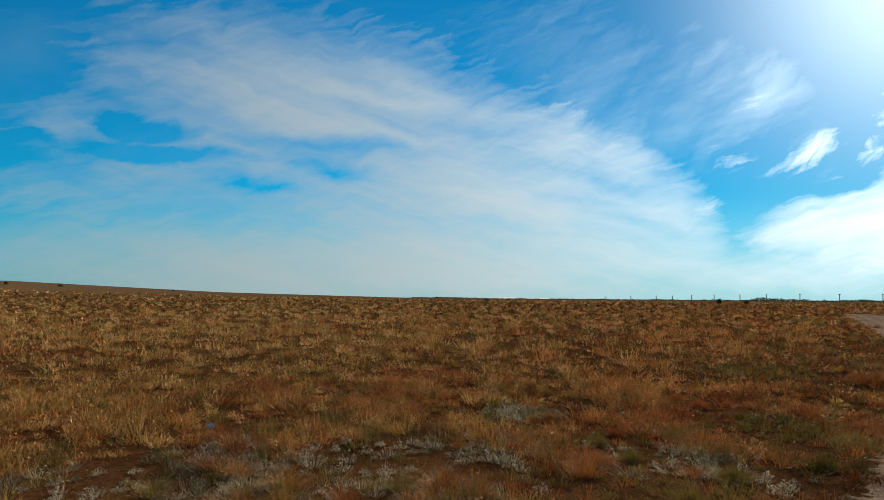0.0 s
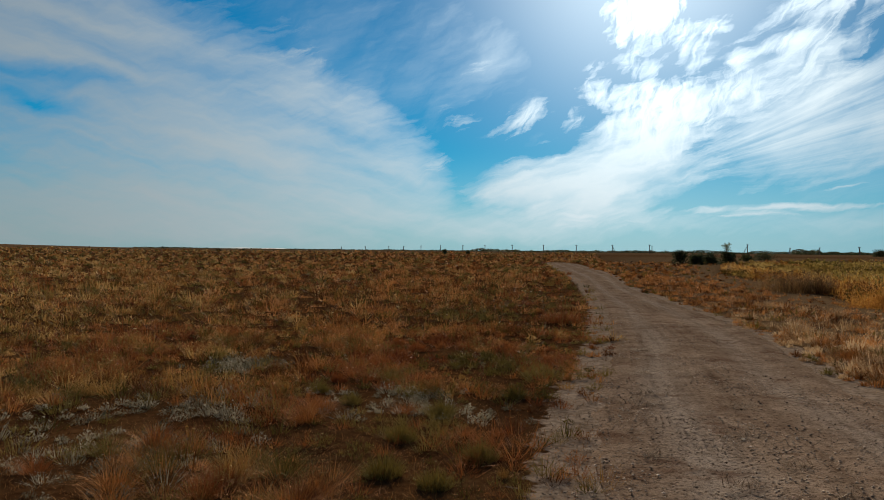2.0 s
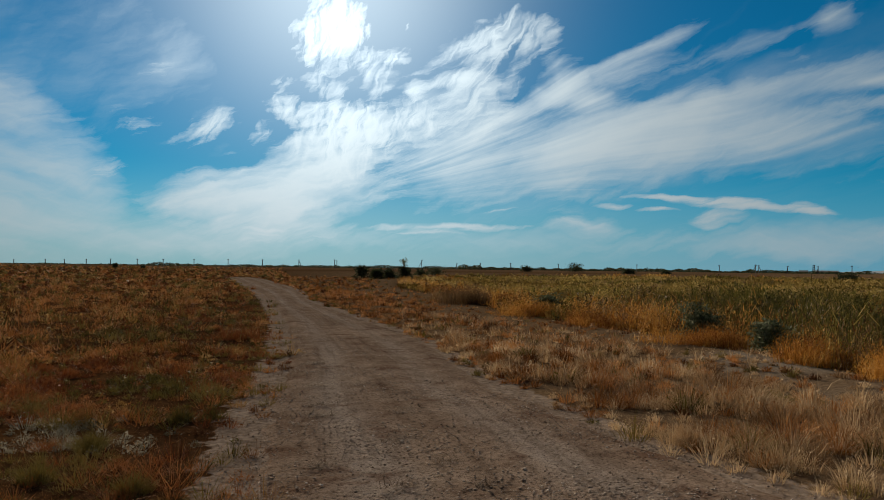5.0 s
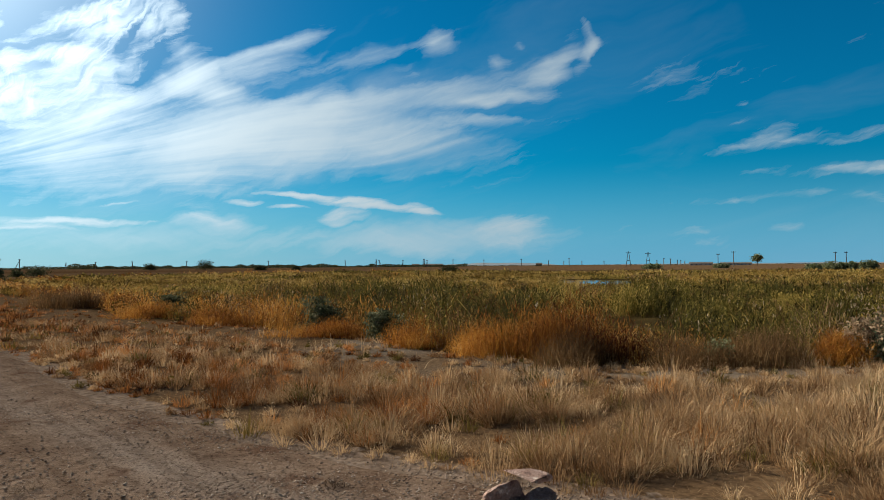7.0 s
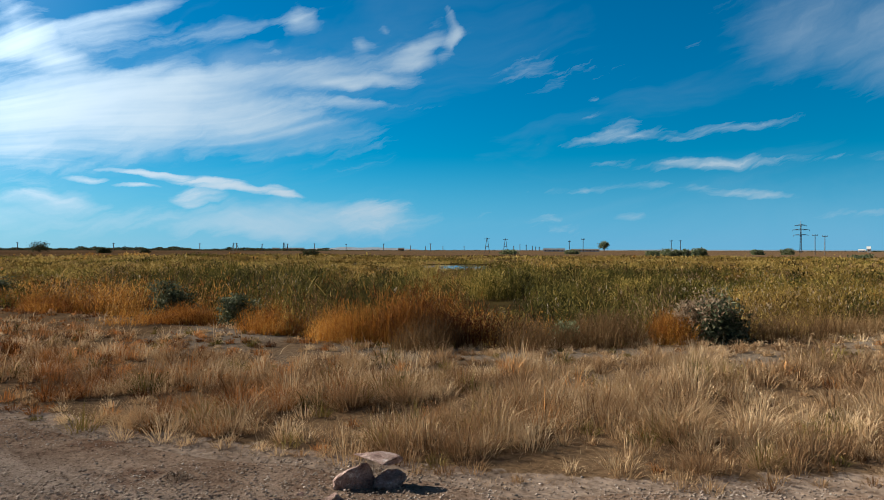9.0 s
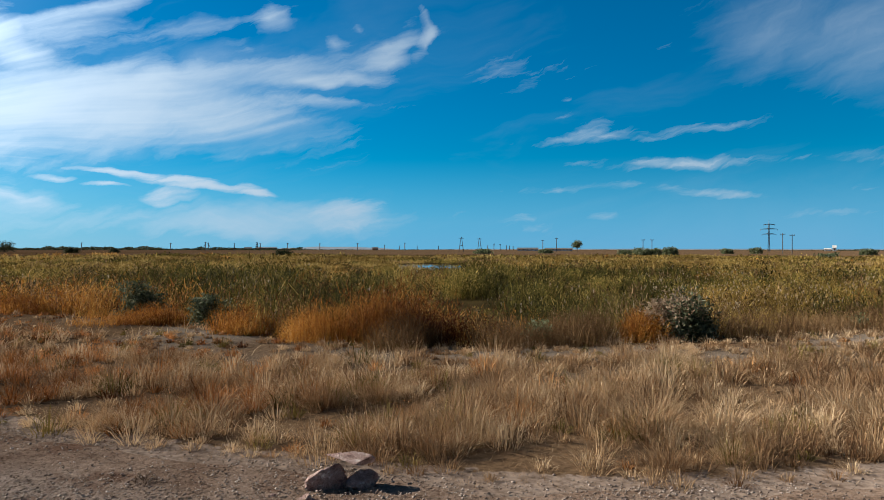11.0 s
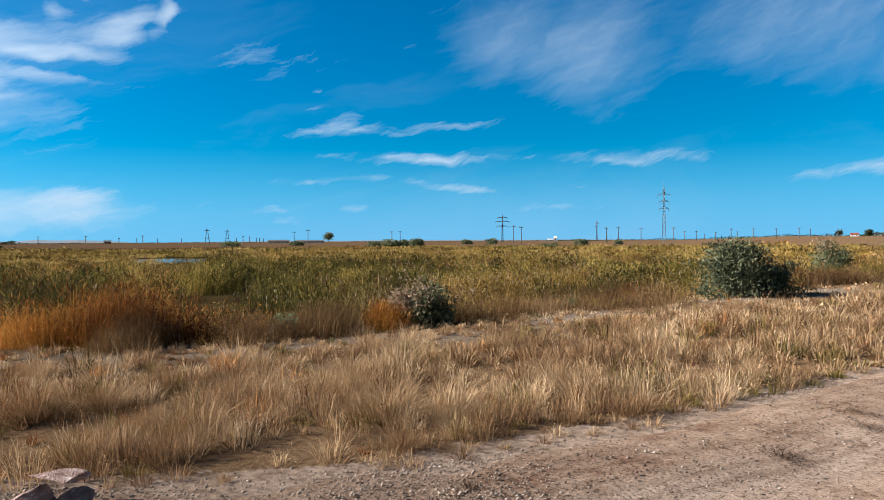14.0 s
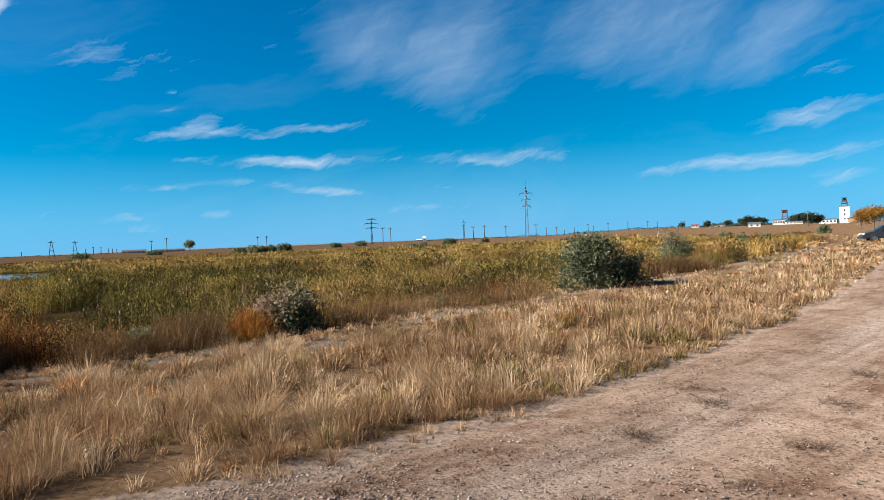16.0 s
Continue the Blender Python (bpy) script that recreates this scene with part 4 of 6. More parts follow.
def verge_tufts():
    """Straw tufts beside the track: tall domes with bare soil between them."""
    rng = np.random.default_rng(22)
    for slim, per in ((False, 54), (True, 20)):
        x, y, r = scatter(26000, 14.0, 110.0, 34, 168, rng) if slim else jittered(0.215, 3.6, 14.6, 34, 168, rng)
        kerb, inset = sunk(ROAD, x, y), sunk(BASIN, x, y)
        east = (x - y * 0.83 > 1.0) | (y < 0)
        tone, lump = ripple(PATCHES, x, y), ripple(CLUMPS, x, y)
        north = smooth(y, -0.5, 4.0)
        rim = smooth(inset, -3.8, -1.2) * (inset < 0.4)
        keep = (kerb < 0.0) & (inset < 0.6) & east
        keep &= rng.random(len(x)) < np.clip(0.85 - 0.1 * north + 0.6 * lump, 0.1, 1) * (1 - 0.9 * rim * np.clip(0.3 + 0.15 * north + 0.5 * (tone < 0), 0, 1)) * smooth(-kerb, -0.15, 0.25)
        x, y, r, tone, lump, kerb, rim, north = (v[keep] for v in (x, y, r, tone, lump, kerb, rim, north))
        dice = rng.random(len(x))
        low = smooth(-kerb, 0.7, 0.0)
        size = np.exp(rng.normal(-1.48, 0.28, len(x))) * np.clip(1 + 0.3 * lump, 0.6, 1.5) * (1 - 0.5 * rim) * (1 - 0.45 * low) * (1 - 0.22 * north)
        size = np.clip(size, 0.08, 0.48)
        rusty = dice < 0.03 + 0.3 * north + 0.6 * north * smooth(r, 14, 26)
        olive = ~rusty & (dice > 0.93 - 0.16 * low)
        for pick, word, mat, text in ((~(rusty | olive), "straw_grass", M_STRAW, "dense straw-coloured dry grass beside the track"), (rusty, "brown_grass", M_FIELD, "brown dry grass among the straw"),
                                      (olive, "olive_grass", M_OLIVE, "olive tufts at the foot of the straw grass")):
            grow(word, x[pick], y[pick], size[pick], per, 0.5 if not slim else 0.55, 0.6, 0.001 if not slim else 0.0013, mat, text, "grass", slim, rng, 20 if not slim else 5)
    # tall single stalks stand out of the straw
    x, y, r = scatter(1700, 5.0, 26.0, 62, 160, rng)
    keep = (sunk(ROAD, x, y) < -0.6) & (sunk(BASIN, x, y) < -1) & ((x - y * 0.83 > 1.5) | (y < 0)) & (ripple(CLUMPS, x, y) > 0.0)
    x, y, r = x[keep], y[keep], r[keep]
    grow("straw_stalk", x, y, 0.28 + 0.12 * rng.random(len(x)), 3, 0.3, 0.6, 0.00075, M_STRAW, "tall pale seed stalks over the dry grass", "grass", False, rng)


def open_water(x, y, grown=1.0):
    wet = np.zeros(x.shape, bool)
    for cx, cy, rx, ry, turn in PONDS:
        wet |= ((x - cx) / (rx * grown)) ** 2 + ((y - cy) / (ry * grown)) ** 2 < 1
    b, r = np.degrees(np.arctan2(x, y)), np.hypot(x, y)
    return wet | ((np.abs(b - 94.3) < 2.6) & (r > 78) & (r < 118))


SHRUBS = [(23.9, 13.2, 0.95), (18.9, 5.9, 1.3), (16.9, 3.7, 0.9), (13.1, -5.8, 1.45), (14.7, -16.3, 2.3), (15.0, -17.9, 1.6), (22.0, -31.2, 1.9), (12.4, -3.0, 0.55)]


def reed_bed():
    """Reeds stand in domed clumps, each with its own kind, height and tone."""
    rng = np.random.default_rng(23)
    x, y, r = scatter(10200, 11.0, 215.0, 42, 157, rng, 0.3)
    inset = sunk(BASIN, x, y)
    wide = (0.3 + 0.022 * r) * rng.uniform(0.65, 1.4, len(x))
    keep = (inset > 0.3) & ~open_water(x, y, 1.15)
    bearing_of = np.degrees(np.arctan2(x, y))
    keep &= ~((np.abs(bearing_of - 97.7) < 2.6) & (r > 26) & (r < 34.5))
    for bx, by, w in SHRUBS:
        br = math.hypot(bx, by)
        aside = np.abs(x * by - y * bx) / br
        keep &= ~((aside < w * 0.5 + 0.3) & (r < br + 0.5) & (x * bx + y * by > 0))
    lump, tone = ripple(CLUMPS, x, y), ripple(PATCHES, x, y)
    keep &= rng.random(len(x)) < np.clip(0.85 + 0.8 * lump, 0.0, 1) * np.where(np.abs(tone + 0.15) < 0.13, 0.15, 1)
    x, y, r, inset, wide, lump = (v[keep] for v in (x, y, r, inset, wide, lump))
    b = np.degrees(np.arctan2(x, y))
    tone, band = ripple(PATCHES, x, y), ripple(BANDS, x * 0.8, y * 0.8)
    n = len(x)
    dice = rng.random(n)
    edge = smooth(inset, 5.0, 2.0)
    orange_side = smooth(b, 112, 100)
    orange = dice < edge * (0.08 + 0.62 * orange_side) * np.clip(0.6 + 0.9 * tone, 0.08, 1) + 0.02
    brown = ~orange & (dice > 1 - 0.4 * edge * (0.35 + 0.65 * smooth(b, 100, 112)) - 0.07)
    bank = np.exp(-((b - 80) / 8) ** 2 - ((inset - 12) / 7) ** 2)
    second = np.exp(-((b - 108) / 13) ** 2 - ((r - 52) / 9) ** 2)
    share = np.clip(0.62 * smooth(b, 120, 108) * smooth(r, 48, 36) + 0.3 + 0.7 * bank + 0.6 * second + 0.38 * (band > 0.1) - 0.2 * smooth(r, 60, 80), 0.08, 0.96)
    weave = ripple(PATCHES, x * 0.7 + 90, y * 0.7)
    green = ~orange & ~brown & (share + 0.45 * weave + rng.normal(0, 0.07, n) > 0.5)
    yellow = ~(orange | brown | green)
    tall = 1.02 + 0.12 * smooth(inset, 1.0, 6.0) + 0.24 * lump + 0.16 * np.tanh(5 * (tone + 0.15)) + 0.85 * bank + 0.3 * second
    tall = tall + 0.3 * np.exp(-((b - 91) / 3.5) ** 2) * smooth(inset, 6, 3) - 0.3 * smooth(r, 50, 85) - 0.25 * smooth(b, 112, 126) * smooth(r, 40, 20) - 0.3 * smooth(b, 70, 58)
    tall = tall - 0.3 * np.exp(-((b - 92) / 9) ** 2) * smooth(r, 48, 60)
    tall = tall + 0.5 * np.exp(-((b - 98) / 5) ** 2) * smooth(r, 33, 35) * smooth(r, 46, 40)
    tall = np.maximum(tall * rng.uniform(0.72, 1.16, n), 0.35)
    tall = np.where((np.abs(b - 97.7) < 3.4) & (r < 29), np.minimum(tall, 0.34 + 0.5 * smooth(r, 20, 15)), tall)
    shade = rng.normal(0, 0.2, n) + 0.22 * ripple(CLUMPS, x * 0.6, y * 0.6 + 30) + 0.12 * band - 0.16 * bank + 0.1 * smooth(r, 50, 90)
    per = 36
    for pick, word, mat, text in ((orange, "orange_reeds", M_ORANGE, "tall orange autumn reeds at the marsh edge"), (green, "green_reeds", M_GREEN, "dense olive-green reeds of the marsh"),
                                  (yellow, "yellow_reeds", M_YELLOW, "golden yellow reeds spread over the marsh"), (brown, "brown_reeds", M_BROWN, "brown withered reeds at the marsh edge")):
        c = int(pick.sum())
        turn, out = rng.uniform(0, 2 * math.pi, (c, per)), np.sqrt(rng.random((c, per)))
        w, h = wide[pick][:, None], tall[pick][:, None]
        xx = (x[pick][:, None] + np.cos(turn) * out * w).ravel()
        yy = (y[pick][:, None] + np.sin(turn) * out * w).ravel()
        tt = (h * (1 - 0.5 * out ** 2) * rng.uniform(0.75, 1.1, (c, per))).ravel()
        away = (np.stack([np.cos(turn), np.sin(turn)], -1) * (out * 0.28)[..., None]).reshape(-1, 2)
        own = np.repeat(shade[pick], per)
        dry_side = (sunk(BASIN, xx, yy) > 0.0) & ~open_water(xx, yy)
        xx, yy, tt, away, own = xx[dry_side], yy[dry_side], tt[dry_side], away[dry_side], own[dry_side]
        rr, z, m = np.hypot(xx, yy), land(xx, yy), len(xx)
        width = np.maximum(0.008, 0.001 * rr)
        bend = rng.normal(0, 0.16, (m, 2)) + [0.05, -0.08] + away
        parts = [(np.stack([xx, yy, z], 1), tt, bend * tt[:, None], width * 0.6, rng.uniform(0, math.pi, m))]
        for k in range(5):
            up = rng.uniform(0.12, 0.95, m)
            turn = rng.uniform(0, 2 * math.pi, m)
            far = tt * rng.uniform(0.04, 0.2, m)
            foot = np.stack([xx + bend[:, 0] * tt * up + rng.normal(0, 0.1, m), yy + bend[:, 1] * tt * up + rng.normal(0, 0.1, m), z + tt * up * 0.92], 1)
            parts.append((foot, tt * rng.uniform(-0.06, 0.24, m), np.stack([np.cos(turn) * far, np.sin(turn) * far], 1), width * rng.uniform(0.8, 1.7, m), rng.uniform(0, math.pi, m)))
        data = [np.concatenate(v) for v in zip(*parts)]
        me = blades(word, *data, mat, True)
        me.attributes.new("tone", "FLOAT", "POINT").data.foreach_set("value", np.repeat(np.tile(own, 6), 3).astype(np.float32))
        stuff(word, me, text, "reeds")
        # ragged leaf bits and seed heads all over the crown of each clump
        up = rng.uniform(0.25, 1.02, (m, 6))
        c = np.stack([xx[:, None] + bend[:, :1] * tt[:, None] * up, yy[:, None] + bend[:, 1:] * tt[:, None] * up, z[:, None] + tt[:, None] * up * 0.95], -1) + rng.normal(0, 0.09, (m, 6, 3))
        s = np.maximum(0.013, 0.00085 * rr)[:, None, None, None] * rng.uniform(0.5, 1.5, (m, 6, 1, 1))
        pts = (c[:, :, None, :] + rng.normal(0, 1.0, (m, 6, 3, 3)) * [0.75, 0.75, 1.0] * s).reshape(-1, 3)
        bits = mesh_of(word, pts, np.arange(len(pts)).reshape(-1, 3), mat)
        bits.attributes.new("tone", "FLOAT", "POINT").data.foreach_set("value", np.repeat(own, 18).astype(np.float32))
        stuff(word, bits, text + ", leaves and heads", "reeds")
    # pale plumes nod over some clumps
    pick = (r < 60) & (rng.random(n) < np.where(b > 112, 0.3, 0.07) * np.where(orange, 0.35, 1)) & (inset > 1.5)
    c = int(pick.sum())
    turn, out = rng.uniform(0, 2 * math.pi, (c, 7)), np.sqrt(rng.random((c, 7)))
    xx = (x[pick][:, None] + np.cos(turn) * out * wide[pick][:, None]).ravel()
    yy = (y[pick][:, None] + np.sin(turn) * out * wide[pick][:, None]).ravel()
    tt = (tall[pick][:, None] * (1.02 - 0.45 * out ** 2)).ravel()
    rr, m = np.hypot(xx, yy), c * 7
    top = land(xx, yy) + tt * rng.uniform(0.92, 1.06, m)
    parts = []
    for k in range(4):
        turn = rng.uniform(0, 2 * math.pi, m)
        parts.append((np.stack([xx, yy, top + 0.02 * k], 1), rng.uniform(0.0, 0.05, m), np.stack([np.cos(turn), np.sin(turn)], 1) * rng.uniform(0.02, 0.07, m)[:, None], np.maximum(0.018, 0.0008 * rr), rng.uniform(0, math.pi, m)))
    data = [np.concatenate(v) for v in zip(*parts)]
    stuff("reed_plumes", blades("reed_plumes", *data, M_PLUME, False), "pale feathery seed heads of reeds", "reeds")


def gravel():
    """Loose stones on the track."""
    rng = np.random.default_rng(24)
    x, y, r = scatter(360000, 1.1, 34.0, 16, 168, rng)
    keep = (sunk(ROAD, x, y) > -0.35) & (rng.random(len(x)) < np.clip(0.5 + 0.6 * ripple(CLUMPS, x, y), 0.1, 1) * np.where((y < -3.0) & (sunk(ROAD, x, y) > 0.6), 0.3, 1.0))
    x, y, r = x[keep], y[keep], r[keep]
    n = len(x)
    size = np.maximum(np.minimum(rng.gamma(1.3, 0.0036, n) + 0.0026, 0.016), 0.00058 * r)
    shape = np.array([(1, 0, 0), (-0.5, 0.87, 0), (-0.5, -0.87, 0), (0.2, 0.1, 0.55), (0, 0, -0.6)])
    pts = shape[None] * rng.uniform(0.6, 1.4, (n, 5, 3)) * size[:, None, None]
    turn = rng.uniform(0, 2 * math.pi, n)
    c, s = np.cos(turn)[:, None], np.sin(turn)[:, None]
    pts = np.stack([pts[..., 0] * c - pts[..., 1] * s + x[:, None], pts[..., 0] * s + pts[..., 1] * c + y[:, None], pts[..., 2] + (0.05 * smooth(sunk(ROAD, x, y), -0.2, 0.25))[:, None] + land(x, y)[:, None]], -1)
    tri = np.array([(0, 1, 3), (1, 2, 3), (2, 0, 3), (1, 0, 4), (2, 1, 4), (0, 2, 4)])
    faces = (np.arange(n)[:, None, None] * 5 + tri[None]).reshape(-1, 3)
    stuff("gravel", mesh_of("gravel", pts.reshape(-1, 3), faces, M_GRAVEL), "loose pinkish gravel on the packed earth", "gravel")


def far_woods():
    """Dark shelter belts along the horizon."""
    rng = np.random.default_rng(25)
    pts, waves = [], make_waves(10, 1.0, 14.0, 9)
    for b0, b1, dist, tall, count in ((4, 30, 1500, 2.0, 6000), (30, 74, 1150, 4.6, 16000), (54, 67, 1000, 6.0, 6000), (62, 84, 1050, 4.6, 8000), (74, 88, 1400, 2.6, 1500), (88, 128, 1700, 2.0, 2200), (124, 147, 1500, 4.5, 2400), (146, 156, 900, 5.5, 2600)):
        b = rng.uniform(b0, b1, count)
        u = ripple(waves, b * 3, b * 0)
        h = tall * np.clip(0.6 + 0.5 * u, 0.3, 1.3)
        d = dist + rng.uniform(-40, 40, count)
        x, y = d * np.sin(np.radians(b)), d * np.cos(np.radians(b))
        z = land(x, y) + h * rng.random(count) ** 1.2
        c = np.stack([x, y, z], 1)
        pts.append(c[:, None, :] + rng.normal(0, 1.0, (count, 3, 3)) * [1.2, 1.2, 0.6])
    pts = np.concatenate(pts).reshape(-1, 3)
    stuff("far_woods", mesh_of("far_woods", pts, np.arange(len(pts)).reshape(-1, 3), M_DARKBUSH), "dark shelter belt of trees along the horizon", "woods")


litter()
field_tufts()
grass_behind()
verge_tufts()
reed_bed()
gravel()
far_woods()

# ---- things ----
def part(name, bm, mat, parent, label=""):
    me = bpy.data.meshes.new(name)
    bm.to_mesh(me)
    bm.free()
    me.materials.append(mat)
    ob = new(name, me)
    ob.parent = parent
    return tagged(ob, label)


def mesh_part(name, me, parent, label=""):
    ob = new(name, me)
    ob.parent = parent
    return tagged(ob, label)


def rod(bm, a, b, r0, r1=None, sides=6):
    """A tapered round bar from a to b."""
    a, b = Vector(a), Vector(b)
    r1 = r0 if r1 is None else r1
    q = (b - a).to_track_quat("Z", "Y")
    rings = []
    for c, r in ((a, r0), (b, r1)):
        rings.append([bm.verts.new(c + q @ Vector((r * math.cos(k * 2 * math.pi / sides), r * math.sin(k * 2 * math.pi / sides), 0))) for k in range(sides)])
    for k in range(sides):
        bm.faces.new((rings[0][k], rings[0][(k + 1) % sides], rings[1][(k + 1) % sides], rings[1][k]))
    bm.faces.new(rings[0][::-1])
    bm.faces.new(rings[1])


def block(bm, x0, x1, y0, y1, z0, z1, bevel=0.0):
    r = bmesh.ops.create_cube(bm, size=1, matrix=Matrix.Translation(((x0 + x1) / 2, (y0 + y1) / 2, (z0 + z1) / 2)) @ Matrix.Diagonal((x1 - x0, y1 - y0, z1 - z0, 1)))
    if bevel:
        edges = list({e for v in r["verts"] for e in v.link_edges})
        bmesh.ops.bevel(bm, geom=edges, offset=bevel, segments=1, affect="EDGES")


def thing(name, label, category, m, group=""):
    ob = new(name)
    ob.empty_display_size = 0.2
    ob.matrix_basis = m
    return tagged(ob, label, category, group)


def spot(bearing, dist, sink=0.0):
    """A place on the ground, turned so that its -y side faces the eye."""
    p = way(bearing) * dist
    return pose(p.x, p.y, float(land(p.x, p.y)) - sink, 0, 0, -bearing)


def bush(name, label, x, y, tall, wide, mat, seed, dry=0.0, leaves=5200, leaf=0.045, lobes=9, category="bush", group=""):
    """A shrub: stems that fork from the foot, and a crown of many small leaves in uneven clumps."""
    rng = np.random.default_rng(seed)
    top = thing(name, label, category, pose(x, y, float(land(x, y)) - 0.03), group)
    bm = bmesh.new()
    tips = []
    for k in range(lobes):
        turn = 2 * math.pi * (k + rng.random() * 0.7) / lobes
        out = wide * 0.5 * rng.uniform(0.2, 0.72)
        tip = Vector((math.cos(turn) * out, math.sin(turn) * out, tall * rng.uniform(0.5, 0.92) * (1 - 0.35 * out / (wide * 0.5))))
        mid = tip * 0.5 + Vector((0, 0, tall * 0.06))
        rod(bm, (rng.normal(0, 0.03), rng.normal(0, 0.03), 0), mid, 0.014 * tall, 0.009 * tall, 5)
        rod(bm, mid, tip, 0.009 * tall, 0.003 * tall, 5)
        for _ in range(3):
            end = mid.lerp(tip, rng.uniform(0.2, 0.8)) + Vector(rng.normal(0, 0.2, 3)) * wide * 0.5
            end.z = min(abs(end.z), tall * 0.86)
            rod(bm, mid.lerp(tip, 0.3), end, 0.006 * tall, 0.002 * tall, 4)
            tips.append(end)
        tips += [tip, mid * 1.1, Vector((math.cos(turn) * wide * 0.36, math.sin(turn) * wide * 0.36, tall * 0.16))]
    part("forked_stem", bm, M_BARK, top, "thin grey-brown forked stem")
    tips = np.array([tuple(t) for t in tips])
    pick = rng.integers(0, len(tips), leaves)
    size = rng.uniform(0.09, 0.19, len(tips)) * (0.5 * wide + 0.5 * tall)
    c = tips[pick] + np.clip(rng.normal(0, 1, (leaves, 3)), -1.5, 1.3) * size[pick][:, None] * [1, 1, 0.75]
    c[:, 2] = np.where(c[:, 2] < 0.02, np.abs(c[:, 2]) + 0.02, c[:, 2])
    u = rng.normal(0, 1, (leaves, 3))
    u /= np.linalg.norm(u, axis=1, keepdims=True)
    v = np.cross(u, rng.normal(0, 1, (leaves, 3)))
    v /= np.linalg.norm(v, axis=1, keepdims=True)
    s = leaf * rng.uniform(0.6, 1.4, (leaves, 1))
    pts = np.stack([c - u * s, c + v * s * 0.35, c + u * s, c - v * s * 0.35], 1)
    faded = (c[:, 1] * 0.6 + c[:, 2] * 0.6 + rng.normal(0, 0.12, leaves)) > np.quantile(c[:, 1] * 0.6 + c[:, 2] * 0.6, 1 - dry) if dry else np.zeros(leaves, bool)
    for word, which, m, text in (("crown", ~faded, mat, ""), ("dry_crown", faded, M_DRY, "pale dry twigs and seeds")):
        if which.sum():
            q = pts[which].reshape(-1, 3)
            mesh_part(word, mesh_of(word, q, np.arange(len(q)).reshape(-1, 4), m), top, text)
    return top


def twig_bush(name, label, x, y, tall, wide, mat, seed, count=5200, leafy_crown=False):
    """A soft round weed of very many fine upright twigs."""
    rng = np.random.default_rng(seed)
    top = thing(name, label, "weed", pose(x, y, float(land(x, y)) - 0.02), "weeds at the marsh edge")
    turn, out = rng.uniform(0, 2 * math.pi, count), np.sqrt(rng.random(count))
    # several uneven heads grow together
    heads = 7
    spots = rng.normal(0, 0.27, (heads, 2)) * wide
    rise = rng.uniform(0.55, 1.12, heads)
    spots[0], rise[0] = (0, 0), 1.0
    mine = rng.integers(0, heads, count)
    foot = np.stack([np.cos(turn) * out * wide * 0.3 + spots[mine, 0], np.sin(turn) * out * wide * 0.3 + spots[mine, 1], np.zeros(count)], 1)
    h = tall * rise[mine] * np.sqrt(np.clip(1 - 0.8 * out ** 2, 0, 1)) * rng.uniform(0.6, 1.05, count)
    lean = np.stack([np.cos(turn), np.sin(turn)], 1) * (out * wide * 0.1 * rng.uniform(0.0, 1.2, count))[:, None] + rng.normal(0, 0.16 * tall, (count, 2))
    r = math.hypot(x, y)
    few = count // 4
    mesh_part("stem_tangle", blades("stem_tangle", foot[:few], h[:few], lean[:few], np.full(few, max(0.004, 0.0005 * r)), rng.uniform(0, math.pi, few), mat, False), top)
    # a fuzz of short twigs all through the dome
    far = rng.random(count) ** 0.45
    c = foot * 0.98 + np.stack([lean[:, 0], lean[:, 1], h * far * 0.95], 1) * [0.5, 0.5, 1]
    turn = rng.uniform(0, 2 * math.pi, count)
    reach = tall * rng.uniform(0.03, 0.16, count)
    long = reach * rng.uniform(-0.2, 1.1, count)
    mesh_part("crown", blades("crown", c, long, np.stack([np.cos(turn), np.sin(turn)], 1) * (reach * 0.8)[:, None], np.full(count, max(0.005, 0.0006 * r)) * rng.uniform(0.6, 2.2 if leafy_crown else 1.3, count), rng.uniform(0, math.pi, count), mat, True), top)
    return top


bush("bush", "silvery green shrub at the marsh edge", 23.9, 13.2, 0.95, 1.1, M_SHRUB, 31, 0.0, 3200, 0.05, 7)
bush("bush", "low silvery green shrub with long shoots", 18.9, 5.9, 1.1, 1.5, M_SHRUB, 32, 0.0, 4200, 0.05, 9)
bush("bush", "small blue-green shrub before the reeds", 16.9, 3.7, 0.9, 1.0, M_SHRUB, 33, 0.0, 2600, 0.045, 7)
bush("bush", "green shrub half withered to pale straw", 13.1, -5.8, 1.1, 1.45, M_SHRUB, 34, 0.17, 8000, 0.045, 11)
bush("bush", "tall silver-leaved shrub on the grassy bank", 14.7, -16.3, 1.72, 2.2, M_SHRUB, 35, 0.0, 9000, 0.055, 14)
bush("bush", "lower silver-leaved shrub beside a taller one", 14.5, -17.6, 1.0, 1.8, M_SHRUB, 36, 0.0, 5000, 0.05, 9)
bush("bush", "grey-green shrub over withered straw shoots", 22.3, -31.0, 2.35, 2.0, M_BUSH, 37, 0.04, 6000, 0.065, 9)
bush("bush", "small round green shrub in yellow reeds", 21.3, -35.0, 0.8, 1.1, M_BUSH, 38, 0.0, 2200, 0.055, 6)
bush("bush", "small blue-green plant among orange reeds", 12.4, -3.0, 0.6, 0.55, M_BUSH, 39, 0.0, 900, 0.04, 5)
bush("bush", "tiny green shrub in brown weeds", 14.0, -10.2, 0.4, 0.4, M_BUSH, 40, 0.0, 500, 0.04, 5)
